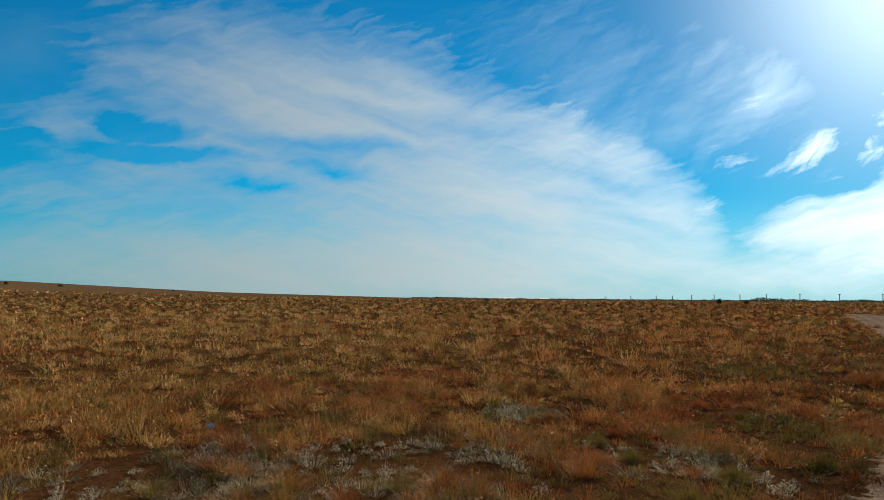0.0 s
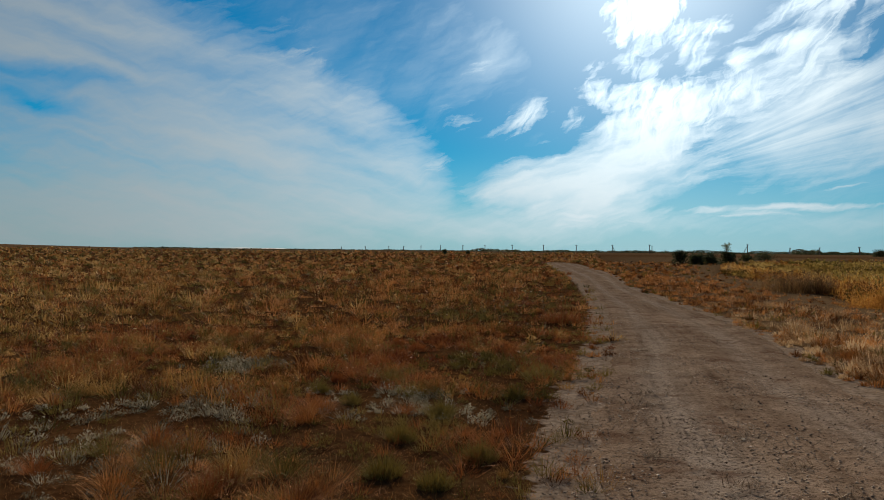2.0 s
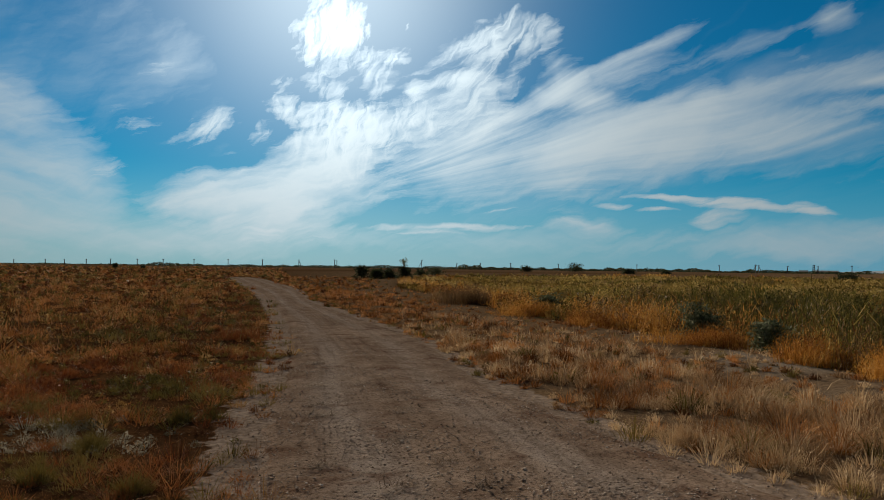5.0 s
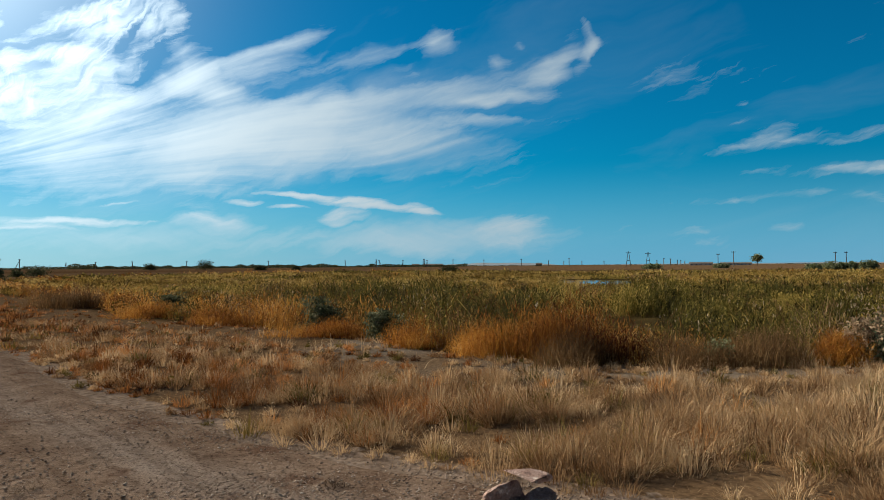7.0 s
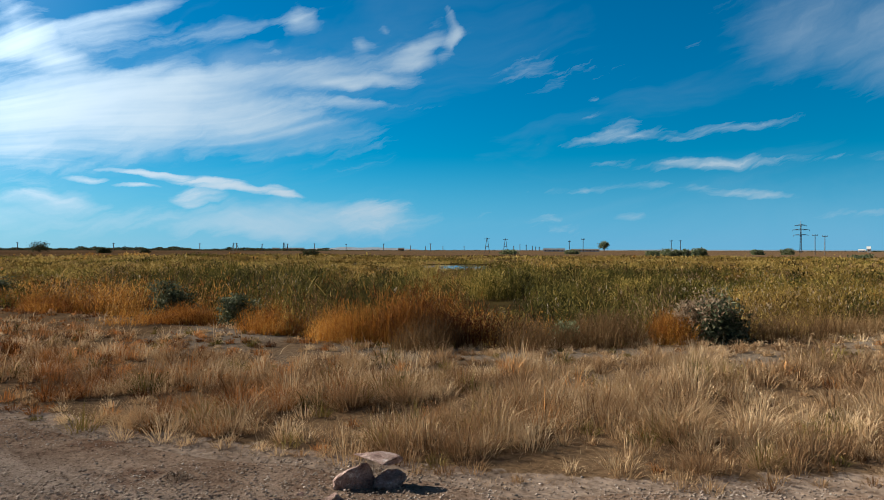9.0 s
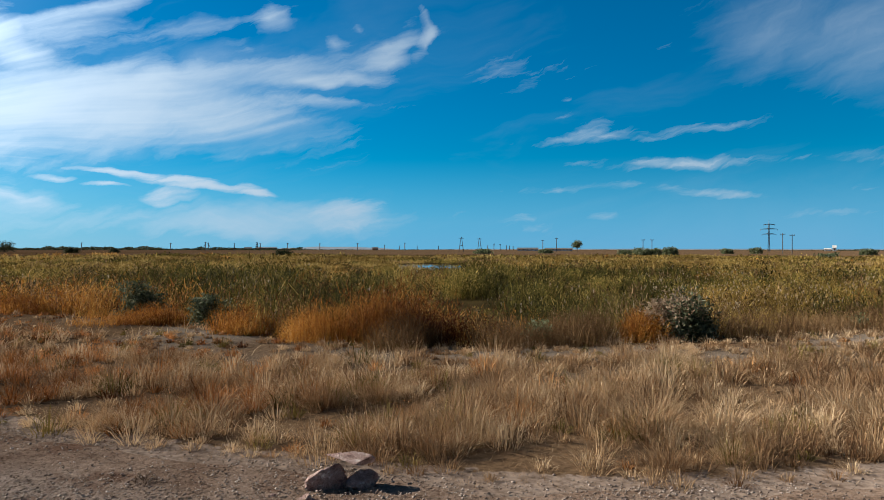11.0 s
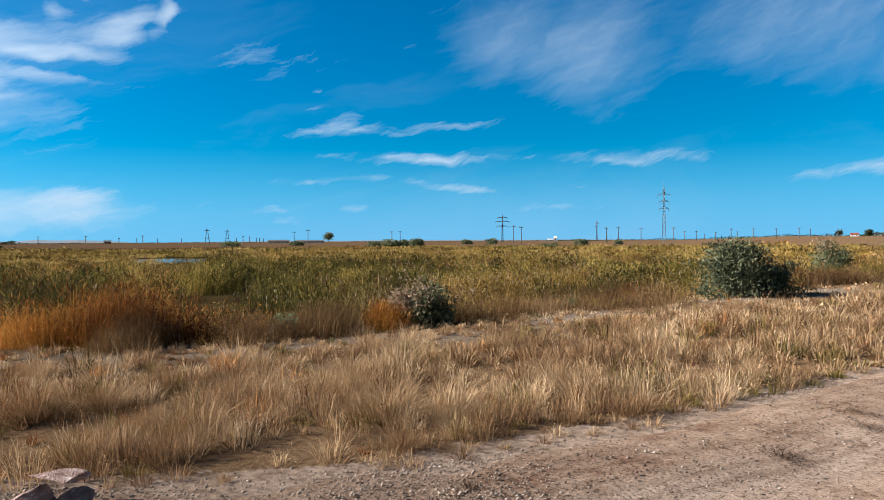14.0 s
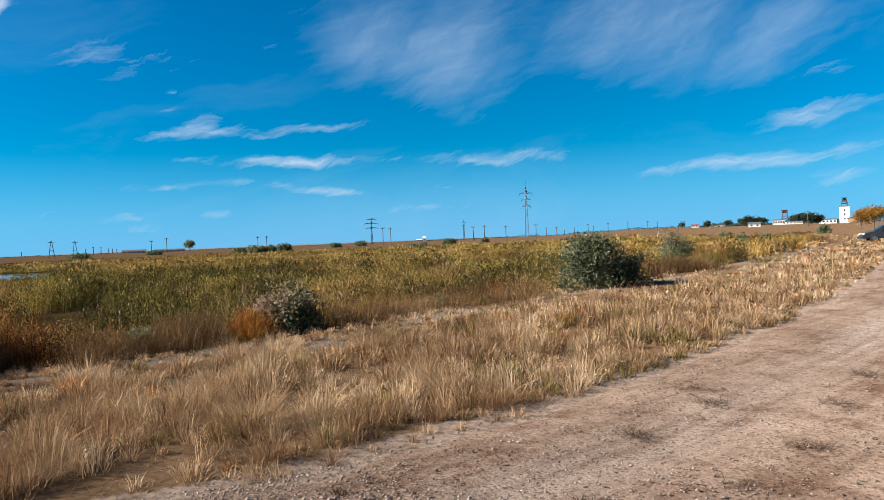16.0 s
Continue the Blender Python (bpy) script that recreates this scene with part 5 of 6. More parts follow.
for k, (b, d, h, w) in enumerate(((46.2, 98, 1.9, 2.6), (47.4, 99, 1.5, 2.4), (48.4, 102, 1.8, 2.4), (49.6, 106, 1.9, 3.0), (50.9, 150, 1.6, 3.0), (52.2, 160, 1.8, 5.0))):
    p = way(b) * d
    bush("bush", "dark green bush on the open steppe", p.x, p.y, h, w, M_DARKBUSH, 50 + k, 0.0, 1300, 0.16, 6, group="dark bushes by the marsh")
for k, (b, d, h, w) in enumerate(((-22.0, 700, 2.8, 5.0), (-25.3, 700, 2.4, 4.0), (-14.4, 800, 1.8, 3.0), (6.0, 800, 3.0, 3.2), (11.8, 500, 1.4, 3.0), (27.8, 300, 2.0, 2.6), (29.7, 310, 1.7, 2.6), (10.0, 400, 1.0, 3.0))):
    p = way(b) * d
    bush("bush", "lone dark bush far out on the steppe", p.x, p.y, h, w, M_DARKBUSH, 70 + k, 0.0, 500, 0.3, 5, group="lone steppe bushes")
for k, (b, d, h, w) in enumerate(((63.4, 420, 6.0, 11.0), (59.5, 430, 3.6, 8.0), (82.6, 210, 2.2, 5.5), (67.5, 330, 2.0, 7.0), (70.3, 330, 1.6, 5.0), (98.6, 260, 1.3, 8.0), (103.6, 290, 1.4, 6.0), (109.8, 230, 1.5, 5.0), (110.9, 235, 1.7, 7.0), (112.0, 235, 1.7, 7.0), (113.2, 230, 2.3, 5.0),
                                  (117.3, 300, 1.8, 5.0), (119.3, 310, 2.4, 5.0), (124.0, 190, 1.8, 4.6), (126.4, 250, 1.6, 5.0), (129.3, 260, 1.5, 3.0))):
    p = way(b) * d
    bush("bush", "grey-green scrub on the plain past the marsh", p.x, p.y, h, w, M_DARKBUSH if b < 95 else M_BUSH, 90 + k, 0.0, 1900, 0.3, 7, group="scrub past the marsh")
for k, (b, d, h, w) in enumerate(((147.6, 150, 1.6, 3.6), (148.9, 118, 1.4, 2.2), (150.4, 125, 1.4, 2.6), (154.3, 140, 1.6, 2.8))):
    p = way(b) * d
    bush("bush", "round green shrub on the far bank", p.x, p.y, h, w, M_BUSH, 120 + k, 0.0, 1100, 0.17, 6, group="shrubs on the far bank")
for k, (x, y, h, w, m) in enumerate(((12.2, -0.7, 0.8, 1.5, M_BROWN), (12.3, -2.1, 0.85, 1.6, M_BROWN), (12.7, -4.0, 0.75, 1.4, M_BROWN), (13.6, -7.8, 0.65, 2.2, M_BROWN), (14.0, -9.6, 0.6, 2.4, M_BROWN), (14.3, -12.0, 0.7, 2.4, M_BROWN),
                                     (14.6, 2.6, 0.7, 1.6, M_ORANGE), (13.3, 0.9, 0.85, 1.5, M_ORANGE), (13.0, -0.4, 1.2, 1.5, M_ORANGE), (16.4, 4.9, 0.6, 1.8, M_ORANGE), (19.9, 9.6, 0.7, 2.0, M_ORANGE), (22.6, 13.0, 0.7, 2.4, M_ORANGE),
                                     (26.8, 19.6, 1.0, 2.6, M_BROWN), (12.9, -5.0, 0.7, 1.0, M_ORANGE), (17.5, -24.5, 0.9, 3.4, M_BROWN), (19.8, -29.8, 0.9, 3.2, M_OLIVE))):
    twig_bush("weed", {"brown_reed": "soft brown withered weed", "orange_reed": "bushy orange autumn reed clump", "olive_grass": "olive withered weed clump"}[m.name] + " at the marsh edge", x, y, h, w, m, 140 + k, 5200, m is M_ORANGE)
twig_bush("weed", "rust-red tumbleweed standing in the field", 9.5, 12.9, 0.42, 1.0, M_RUSSET, 170, 1500)
twig_bush("weed", "rust-red weed clump beside the track", 6.0, 8.4, 0.24, 0.9, M_RUSSET, 171, 1200)


def big_tufts():
    """Large single tufts, each a thing, on a few shared meshes."""
    rng = np.random.default_rng(501)
    kinds = []
    for k in range(9):
        n = 280
        mat = (M_STRAW, M_STRAW, M_STRAW, M_FIELD, M_STRAW, M_FIELD, M_OLIVE, M_GOLD, M_RUSSET)[k]
        data = list(tuft_blades(np.zeros(1), np.full(1, -400.0), np.array([0.36]), n, 0.42, 1.0 if k % 2 else 1.25, np.array([0.0046]), rng))
        data[0] = data[0] * [1, 1, 0] + [0, 400.0, -0.015]
        kinds.append(blades("grass_tuft", *data, mat))
    x, y, r = scatter(2600, 4.3, 24.0, -34, 158, rng)
    kerb, inset = sunk(ROAD, x, y), sunk(BASIN, x, y)
    keep = (kerb < -0.35) & (inset < -2.4) & (ripple(CLUMPS, x, y) > -0.25)
    x, y, r, kerb = x[keep][:290], y[keep][:290], r[keep][:290], kerb[keep][:290]
    for px, py, k in zip(x, y, kerb):
        east = px - py * 0.83 > 1.0 or py < 0
        which = int(rng.choice((0, 1, 2, 4) if py < 0.5 else (0, 1, 3, 4, 5))) if east else int(rng.choice((3, 5, 6, 7, 8)))
        size = rng.uniform(0.65, 1.25) * (1.0 if east else 0.58) * (0.7 if k > -0.9 else 1.0)
        ob = new("grass_tuft", kinds[which])
        ob.matrix_basis = pose(px, py, float(land(px, py)), 0, 0, rng.uniform(0, 360)) @ Matrix.Diagonal((size, size, size, 1))
        tagged(ob, {"straw_grass": "large dome-shaped tuft of straw-coloured dry grass", "field_grass": "large tuft of brown dry grass", "golden_grass": "rounded tuft of golden dry grass", "olive_grass": "large tuft of olive steppe grass", "russet_grass": "large tuft of rust-red dry grass"}[kinds[which].materials[0].name], "grass tuft", "large grass tufts")

    domes = []
    for mat in (M_OLIVE, M_RUSSET):
        data = list(tuft_blades(np.zeros(1), np.full(1, -400.0), np.array([0.2]), 520, 0.62, 0.45, np.array([0.004]), rng))
        data[0] = data[0] * [1, 1, 0] + [0, 400.0, -0.015]
        domes.append(blades("grass_tuft", *data, mat))
    # olive domes and a rust-red streak of weeds between the field and the track
    for k, (px, py) in enumerate(NEAR_TUFTS):
        which = 8 if k >= 8 else 6
        size = rng.uniform(0.6, 0.85) if k < 8 else rng.uniform(0.5, 0.75)
        ob = new("grass_tuft", domes[which // 8])
        ob.matrix_basis = pose(px, py, float(land(px, py)), 0, 0, rng.uniform(0, 360)) @ Matrix.Diagonal((size * 1.3, size * 1.3, size * 1.25, 1))
        tagged(ob, "low olive-green dome of grass near the track" if which == 6 else "rust-red weed among dry grass near the track", "grass tuft", "large grass tufts")


NEAR_TUFTS = [(2.4, 5.6), (3.1, 6.2), (2.7, 4.8), (2.5, 7.1), (2.1, 4.4), (1.9, 4.8), (4.2, 6.6), (2.4, 7.8), (3.7, 9.4), (5.7, 11.2), (7.8, 13.6), (4.7, 10.1), (10.5, 14.9), (4.7, 10.8), (2.8, 8.3)]
big_tufts()


def tree(name, label, b, d, tall, wide, mat, seed, leaves=2600, leaf=0.3):
    rng = np.random.default_rng(seed)
    top = thing(name, label, "tree", spot(b, d))
    bm = bmesh.new()
    rod(bm, (0, 0, -0.3), (0.02 * tall, 0, tall * 0.45), 0.03 * tall, 0.02 * tall, 7)
    ends = []
    for k in range(11):
        a = 2 * math.pi * k / 11 + rng.normal(0, 0.3)
        end = Vector((math.cos(a) * wide * 0.5 * rng.uniform(0.25, 0.75), math.sin(a) * wide * 0.5 * rng.uniform(0.25, 0.75), tall * rng.uniform(0.45, 0.9)))
        rod(bm, (0.01 * tall, 0, tall * rng.uniform(0.2, 0.44)), end, 0.012 * tall, 0.004 * tall, 5)
        ends.append(tuple(end))
    part("trunk", bm, M_BARK, top)
    ends = np.array(ends)
    pick = rng.integers(0, len(ends), leaves)
    c = ends[pick] + rng.normal(0, 0.13, (leaves, 3)) * [wide, wide, tall * 0.75]
    c[:, 2] = np.maximum(c[:, 2], tall * 0.12)
    u, v = rng.normal(0, leaf, (leaves, 3)), rng.normal(0, leaf, (leaves, 3))
    q = np.stack([c, c + u, c + u * 0.5 + v], 1).reshape(-1, 3)
    mesh_part("crown", mesh_of("crown", q, np.arange(len(q)).reshape(-1, 3), mat), top)
    return top


tree("tree", "slender half-bare tree beside a power pole", 49.6, 520, 9.0, 6.0, M_BUSH, 201, 420, 0.35)
tree("tree", "lone leafy tree beside long white sheds", 106.09, 620, 9.5, 8.0, M_BUSH, 202, 1500, 0.5)
tree("tree", "ochre autumn tree beside the mine", 157.3, 190, 5.2, 6.4, M_AUTUMN, 203, 5200, 0.16)
tree("tree", "ochre autumn tree with thin trunk", 156.5, 185, 4.2, 2.6, M_AUTUMN, 204, 1600, 0.14)
for k, (b, d, h, w) in enumerate(((148.9, 760, 7, 9), (149.4, 760, 9, 10), (149.9, 765, 8, 10), (150.3, 760, 7, 8), (152.4, 640, 8, 11), (152.9, 640, 9, 11), (153.4, 645, 9, 12), (153.9, 645, 7, 9), (147.9, 800, 6, 8), (146.4, 820, 6, 8), (144.6, 850, 6, 7))):
    tree("tree", "dark green tree round the mine buildings", b, d, h, w, M_DARKBUSH, 210 + k, 700, 0.7)

# ---- stones, litter ----
def rock(name, label, x, y, z, sx, sy, sz, turn, seed, lean=0.0):
    bm = bmesh.new()
    bmesh.ops.create_icosphere(bm, subdivisions=4, radius=1)
    g = np.random.default_rng(seed)
    cuts = [(Vector(g.normal(0, 1, 3)).normalized(), g.uniform(0.36, 0.6)) for _ in range(9)]
    for v in bm.verts:
        for way_out, far in cuts:
            over = v.co.dot(way_out) - far
            if over > 0:
                v.co -= way_out * over
        v.co *= 1 + 0.05 * noise.noise(v.co * 2.6 + Vector((seed, 0, 0))) + 0.06 * noise.noise(v.co * 6 + Vector((0, seed, 0))) + 0.03 * noise.noise(v.co * 15)
        v.co = Vector((v.co.x * sx, v.co.y * sy, v.co.z * sz)) * 1.12
    me = bpy.data.meshes.new(name)
    bm.to_mesh(me)
    bm.free()
    me.materials.append(M_STONE)
    ob = new(name, me)
    ob.matrix_basis = pose(x, y, z, lean, 0, turn)
    return tagged(ob, label, "rock", "rocks beside the track")


rock("rock", "pinkish broken rock with pale faces in straw", 4.82, 0.12, 0.05, 0.16, 0.19, 0.12, 15, 301)
rock("rock", "flat slab of rock on another rock", 4.86, 0.01, 0.19, 0.12, 0.19, 0.04, -12, 302, 10)
rock("rock", "dark pinkish rock leaning on the others", 4.8, -0.06, 0.035, 0.11, 0.12, 0.1, 60, 303)
rock("rock", "small pink rock half sunk in the soil", 4.56, 0.3, 0.02, 0.09, 0.13, 0.05, 5, 304)
rock("rock", "small flat rock at the edge of the track", 4.66, 0.52, 0.015, 0.05, 0.06, 0.03, 40, 305)
rng_small = np.random.default_rng(306)
for k in range(26):
    b, r = math.radians(rng_small.uniform(36, 160)), rng_small.uniform(3.6, 11)
    x, y = r * math.sin(b), r * math.cos(b)
    if float(sunk(ROAD, np.float64(x), np.float64(y))) > -0.3:
        s = rng_small.uniform(0.009, 0.02)
        rock("stone", "small loose stone on the packed earth", x, y, 0.05 + s * 0.3, s, s * 0.8, s * 0.6, rng_small.uniform(0, 180), 310 + k)["group"] = "loose stones on the track"


def can(x, y):
    bm = bmesh.new()
    bmesh.ops.create_cone(bm, cap_ends=True, segments=20, radius1=0.033, radius2=0.033, depth=0.115)
    for v in bm.verts:
        v.co += Vector((noise.noise(v.co * 30), noise.noise(v.co * 34), 0)) * 0.006
    bmesh.ops.bevel(bm, geom=[e for e in bm.edges if abs(e.verts[0].co.z - e.verts[1].co.z) < 0.01], offset=0.004, segments=2, affect="EDGES")
    me = bpy.data.meshes.new("can")
    bm.to_mesh(me)
    bm.free()
    me.materials.append(M_CAN)
    ob = tagged(new("can", me), "crumpled silver-blue can lying in grass", "can")
    ob.matrix_basis = pose(x, y, 0.06, 70, 20, 30)


can(-1.95, 8.9)


def dead_twigs(x, y, seed, size):
    """A scrap of flattened dead weed on the track: one tangle of crossing stems."""
    g = np.random.default_rng(seed)
    n = 70
    turn = g.uniform(0, 2 * math.pi, n)
    base = np.stack([g.normal(0, size * 0.2, n), g.normal(0, size * 0.15, n), np.full(n, 0.006)], 1)
    lean = np.stack([np.cos(turn), np.sin(turn)], 1) * (size * g.uniform(0.15, 0.5, n))[:, None]
    me = blades("dead_weed", base, g.uniform(0.004, 0.05, n), lean, np.full(n, 0.006), turn + math.pi / 2, M_TWIG)
    ob = tagged(new("dead_weed", me), "flattened dark dead weed on the track", "weed", "dead weeds on the track")
    ob.matrix_basis = pose(x, y, 0.034)


for k, (x, y, s) in enumerate(((6.4, 7.0, 0.5), (5.0, 4.3, 0.45), (5.6, 6.0, 0.35), (7.9, 8.6, 0.5), (4.3, 2.9, 0.3), (3.4, 1.5, 0.3), (2.9, -3.3, 0.3), (3.6, -4.6, 0.35), (4.2, -6.3, 0.4), (3.0, -6.6, 0.45), (3.4, -8.0, 0.5), (3.9, 4.2, 0.3), (5.0, 1.4, 0.25), (9.6, 11.6, 0.6), (4.0, -2.3, 0.2), (5.9, 5.1, 0.5), (6.9, 6.6, 0.55), (8.6, 9.9, 0.6), (4.6, 3.5, 0.4), (3.9, 3.4, 0.35), (5.2, 5.6, 0.5), (2.6, -5.2, 0.4), (3.8, -5.9, 0.35), (2.4, -4.2, 0.35))):
    dead_twigs(x, y, 400 + k, s)

# ---- power lines ----
def pole(b, px_tall, braces=(), tall=8.5, arms=1, label="weathered wooden power pole with a crossarm"):
    """A power pole: how tall it looks sets how far off it stands."""
    d = tall * 1250 / px_tall
    top = thing("power_pole", label, "power pole", spot(b, d, 0.3), "power poles over the plain")
    thick = max(0.14, d * 0.00055)
    bm = bmesh.new()
    rod(bm, (0, 0, 0), (0, 0, tall), thick, thick * 0.7, 6)
    part("shaft", bm, M_POLE, top)
    for k in range(arms):
        bm = bmesh.new()
        z = tall - 0.6 - 0.9 * k
        block(bm, -0.95, 0.95, -0.12, 0.12, z - thick * 0.5, z + thick * 0.5, 0.02)
        arm = part("crossarm", bm, M_POLE, top)
        for x in (-0.85, 0.85):
            bm = bmesh.new()
            rod(bm, (x, 0, z + thick * 0.4), (x, 0, z + thick + 0.3), 0.09, 0.06, 6)
            part("insulator", bm, M_POLE, arm)
    for side in braces:
        bm = bmesh.new()
        rod(bm, (side * tall * 0.42, 0, 0), (0, 0, tall * 0.86), thick * 0.8, thick * 0.7, 6)
        part("brace", bm, M_POLE, top)
    return top


for b, h, br in ((19.5, 6, ()), (21.4, 7, ()), (23.3, 8, ()), (24.5, 8.5, ()), (25.9, 9.5, ()), (27.5, 11, ()), (29.3, 11.5, ()), (31.1, 12, ()), (33.3, 13, ()), (35.8, 13.5, ()),
                 (38.4, 14, ()), (41.2, 15, (1,)), (44.2, 14, ()), (44.02, 16, ()), (51.04, 18, (-1,)), (53.9, 11, (-0.6,)), (55.8, 12, ()), (58.25, 13, (0.4,)), (62.06, 13, ()),
                 (68.14, 13, ()), (74.16, 13, ()), (76.67, 15, (-1,)), (76.88, 14, (1,)), (78.81, 13, (-0.3,)), (80.77, 13, (-0.3,)), (82.87, 14, ()), (85.38, 13, ()), (88.39, 14, ()),
                 (90.57, 10, ()), (91.78, 8, ()), (92.2, 15, ()), (93.2, 8, ()), (94.92, 8, ()), (98.93, 9, (0.3,)), (99.44, 13, ()), (99.94, 12, ()), (100.44, 9, ()), (100.69, 8, ()),
                 (100.98, 7, ()), (103.37, 22, ()), (104.46, 27, ()), (111.15, 23, ()), (111.82, 23, ()), (121.03, 34, ()), (121.65, 32, ()), (128.35, 28, (0.12,)), (129.27, 29, (-0.12,)),
                 (130.98, 26, ()), (133.41, 27, ()), (134.21, 18, ()), (135.04, 17, ()), (135.63, 9, ()), (136.42, 13, ()), (137.51, 20, ()), (137.93, 12, ()), (139.06, 19, ()),
                 (140.57, 17, ()), (142.07, 17, ()), (142.78, 14, ()), (144.54, 13, ()), (144.75, 12, ()), (146.38, 12, ()), (153.24, 26, ())):
    pole(b, h, br)


def a_pole(b, px_tall, tall=9.0):
    """Two legs that meet under one crossarm."""
    d = tall * 1250 / px_tall
    top = thing("power_pole", "wooden power pole on two spread legs", "power pole", spot(b, d, 0.3), "power poles over the plain")
    for side in (-1, 1):
        bm = bmesh.new()
        rod(bm, (side * 1.4, 0, 0), (side * 0.15, 0, tall), 0.2, 0.15, 6)
        part("leg", bm, M_POLE, top)
    for w, z in ((1.5, tall - 0.7), (0.9, tall * 0.45)):
        bm = bmesh.new()
        block(bm, -w, w, -0.1, 0.1, z - 0.13, z + 0.13, 0.02)
        part("crossarm", bm, M_POLE, top)


a_pole(96.8, 28)
a_pole(98.28, 26)


def pylon(b, px_tall, tall, levels, wide):
    """A lattice tower with crossarms and a thin peak."""
    d = tall * 1250 / px_tall
    top = thing("pylon", "steel lattice pylon with stepped crossarms", "pylon", spot(b, d, 0.2), "lattice pylons")
    fat = max(0.1, d * 0.00045)
    foot, neck = tall * 0.031, tall * 0.013

    def half(z):
        return foot + (neck - foot) * min(1.0, z / (tall * 0.62)) if z < tall * 0.62 else neck

    for sx in (-1, 1):
        for sy in (-1, 1):
            bm = bmesh.new()
            rod(bm, (sx * foot, sy * foot, 0), (sx * neck, sy * neck, tall * 0.62), fat, fat * 0.8, 4)
            rod(bm, (sx * neck, sy * neck, tall * 0.62), (sx * neck * 0.6, sy * neck * 0.6, tall * 0.88), fat * 0.8, fat * 0.7, 4)
            part("leg", bm, M_STEEL, top)
    steps = 9
    for k in range(steps):
        z0, z1 = tall * 0.86 * k / steps, tall * 0.86 * (k + 1) / steps
        bm = bmesh.new()
        for sx, sy, ex, ey in ((-1, -1, 1, -1), (1, -1, 1, 1), (1, 1, -1, 1), (-1, 1, -1, -1)):
            rod(bm, (sx * half(z0), sy * half(z0), z0), (ex * half(z1), ey * half(z1), z1), fat * 0.5, fat * 0.5, 4)
            rod(bm, (ex * half(z0), ey * half(z0), z0), (sx * half(z1), sy * half(z1), z1), fat * 0.5, fat * 0.5, 4)
        part("bracing", bm, M_STEEL, top)
    bm = bmesh.new()
    rod(bm, (0, 0, tall * 0.86), (0, 0, tall), fat * 1.2, fat * 0.5, 5)
    part("peak", bm, M_STEEL, top)
    for z, w in levels:
        bm = bmesh.new()
        for s in (-1, 1):
            rod(bm, (0, 0, tall * z + 0.03 * tall), (s * wide * w, 0, tall * z), fat * 0.7, fat * 0.5, 4)
            rod(bm, (0, 0, tall * z), (s * wide * w, 0, tall * z), fat * 0.7, fat * 0.5, 4)
        arm = part("crossarm", bm, M_STEEL, top)
        for s in (-1, 1):
            bm = bmesh.new()
            rod(bm, (s * wide * w, 0, tall * z), (s * wide * w, 0, tall * z - 0.045 * tall), fat * 0.6, fat * 0.6, 5)
            part("insulator", bm, M_STEEL, arm)


pylon(120.11, 51, 26, ((0.72, 1.0), (0.56, 0.85), (0.86, 0.7)), 6.2)
pylon(132.70, 103, 36, ((0.78, 1.0), (0.67, 0.75), (0.56, 0.7)), 3.9)
pylon(127.59, 38, 24, ((0.84, 0.9), (0.7, 0.7)), 2.0)

# ---- far buildings ----
def shed(name, label, b, d, wide, deep, wall, roof, wall_mat, roof_mat, windows=0, category="building"):
    top = thing(name, label, category, spot(b, d, 0.2))
    bm = bmesh.new()
    block(bm, -wide / 2, wide / 2, -deep / 2, deep / 2, 0, wall, 0.05)
    body = part("wall", bm, wall_mat, top)
    bm = bmesh.new()
    e = 0.4
    a = [bm.verts.new((x, y, z)) for x in (-wide / 2 - e, wide / 2 + e) for y, z in ((-deep / 2 - e, wall), (0, wall + roof), (deep / 2 + e, wall), (deep / 2 + e, wall - 0.25), (-deep / 2 - e, wall - 0.25))]
    for k in range(5):
        bm.faces.new((a[k], a[(k + 1) % 5], a[5 + (k + 1) % 5], a[5 + k]))
    bm.faces.new(a[:5][::-1])
    bm.faces.new(a[5:])
    part("roof", bm, roof_mat, top)
    for k in range(windows):
        x = -wide / 2 + wide * (k + 0.5) / windows
        bm = bmesh.new()
        block(bm, x - 0.7, x + 0.7, -deep / 2 - 0.06, -deep / 2 + 0.1, wall * 0.35, wall * 0.75, 0.02)
        pane = part("window", bm, M_GLASSDARK, top)
        bm = bmesh.new()
        block(bm, x - 0.85, x + 0.85, -deep / 2 - 0.16, -deep / 2 - 0.02, wall * 0.35 - 0.15, wall * 0.35, 0.02)
        part("sill", bm, M_WHITE, pane)
    return top


shed("barn", "long white farm shed with a grey roof", 102.16, 900, 26, 10, 2.4, 1.8, M_WHITE, M_ROOF, 5)
shed("barn", "long low white farm shed with many windows", 104.62, 900, 34, 10, 2.4, 1.3, M_WHITE, M_ROOF, 8)
shed("house", "small ochre house on the far plain", 89.81, 1100, 9, 8, 3.2, 2.0, M_BRICK, M_ROOF, 2)
shed("house", "low house among dark far trees", 79.85, 1200, 12, 8, 3.0, 2.0, M_ROOF, M_ROOF, 2)
shed("shed", "dark low industrial shed under a derrick", 81.24, 1200, 34, 10, 3.6, 1.5, M_DARKSTEEL, M_ROOF, 3)
shed("warehouse", "white warehouse far across the plain", 123.91, 1100, 8, 8, 2.6, 1.4, M_WHITE, M_WHITE, 2)
shed("warehouse", "white warehouse with a steep gable far off", 124.33, 1000, 4, 6, 4.4, 3.0, M_WHITE, M_WHITE, 1)
shed("house", "small house with a red roof by the trees", 145.54, 900, 8, 7, 2.4, 1.8, M_WHITE, M_REDROOF, 2)
shed("house", "low white house beside dark trees", 146.67, 900, 10, 8, 2.4, 1.2, M_WHITE, M_ROOF, 3)
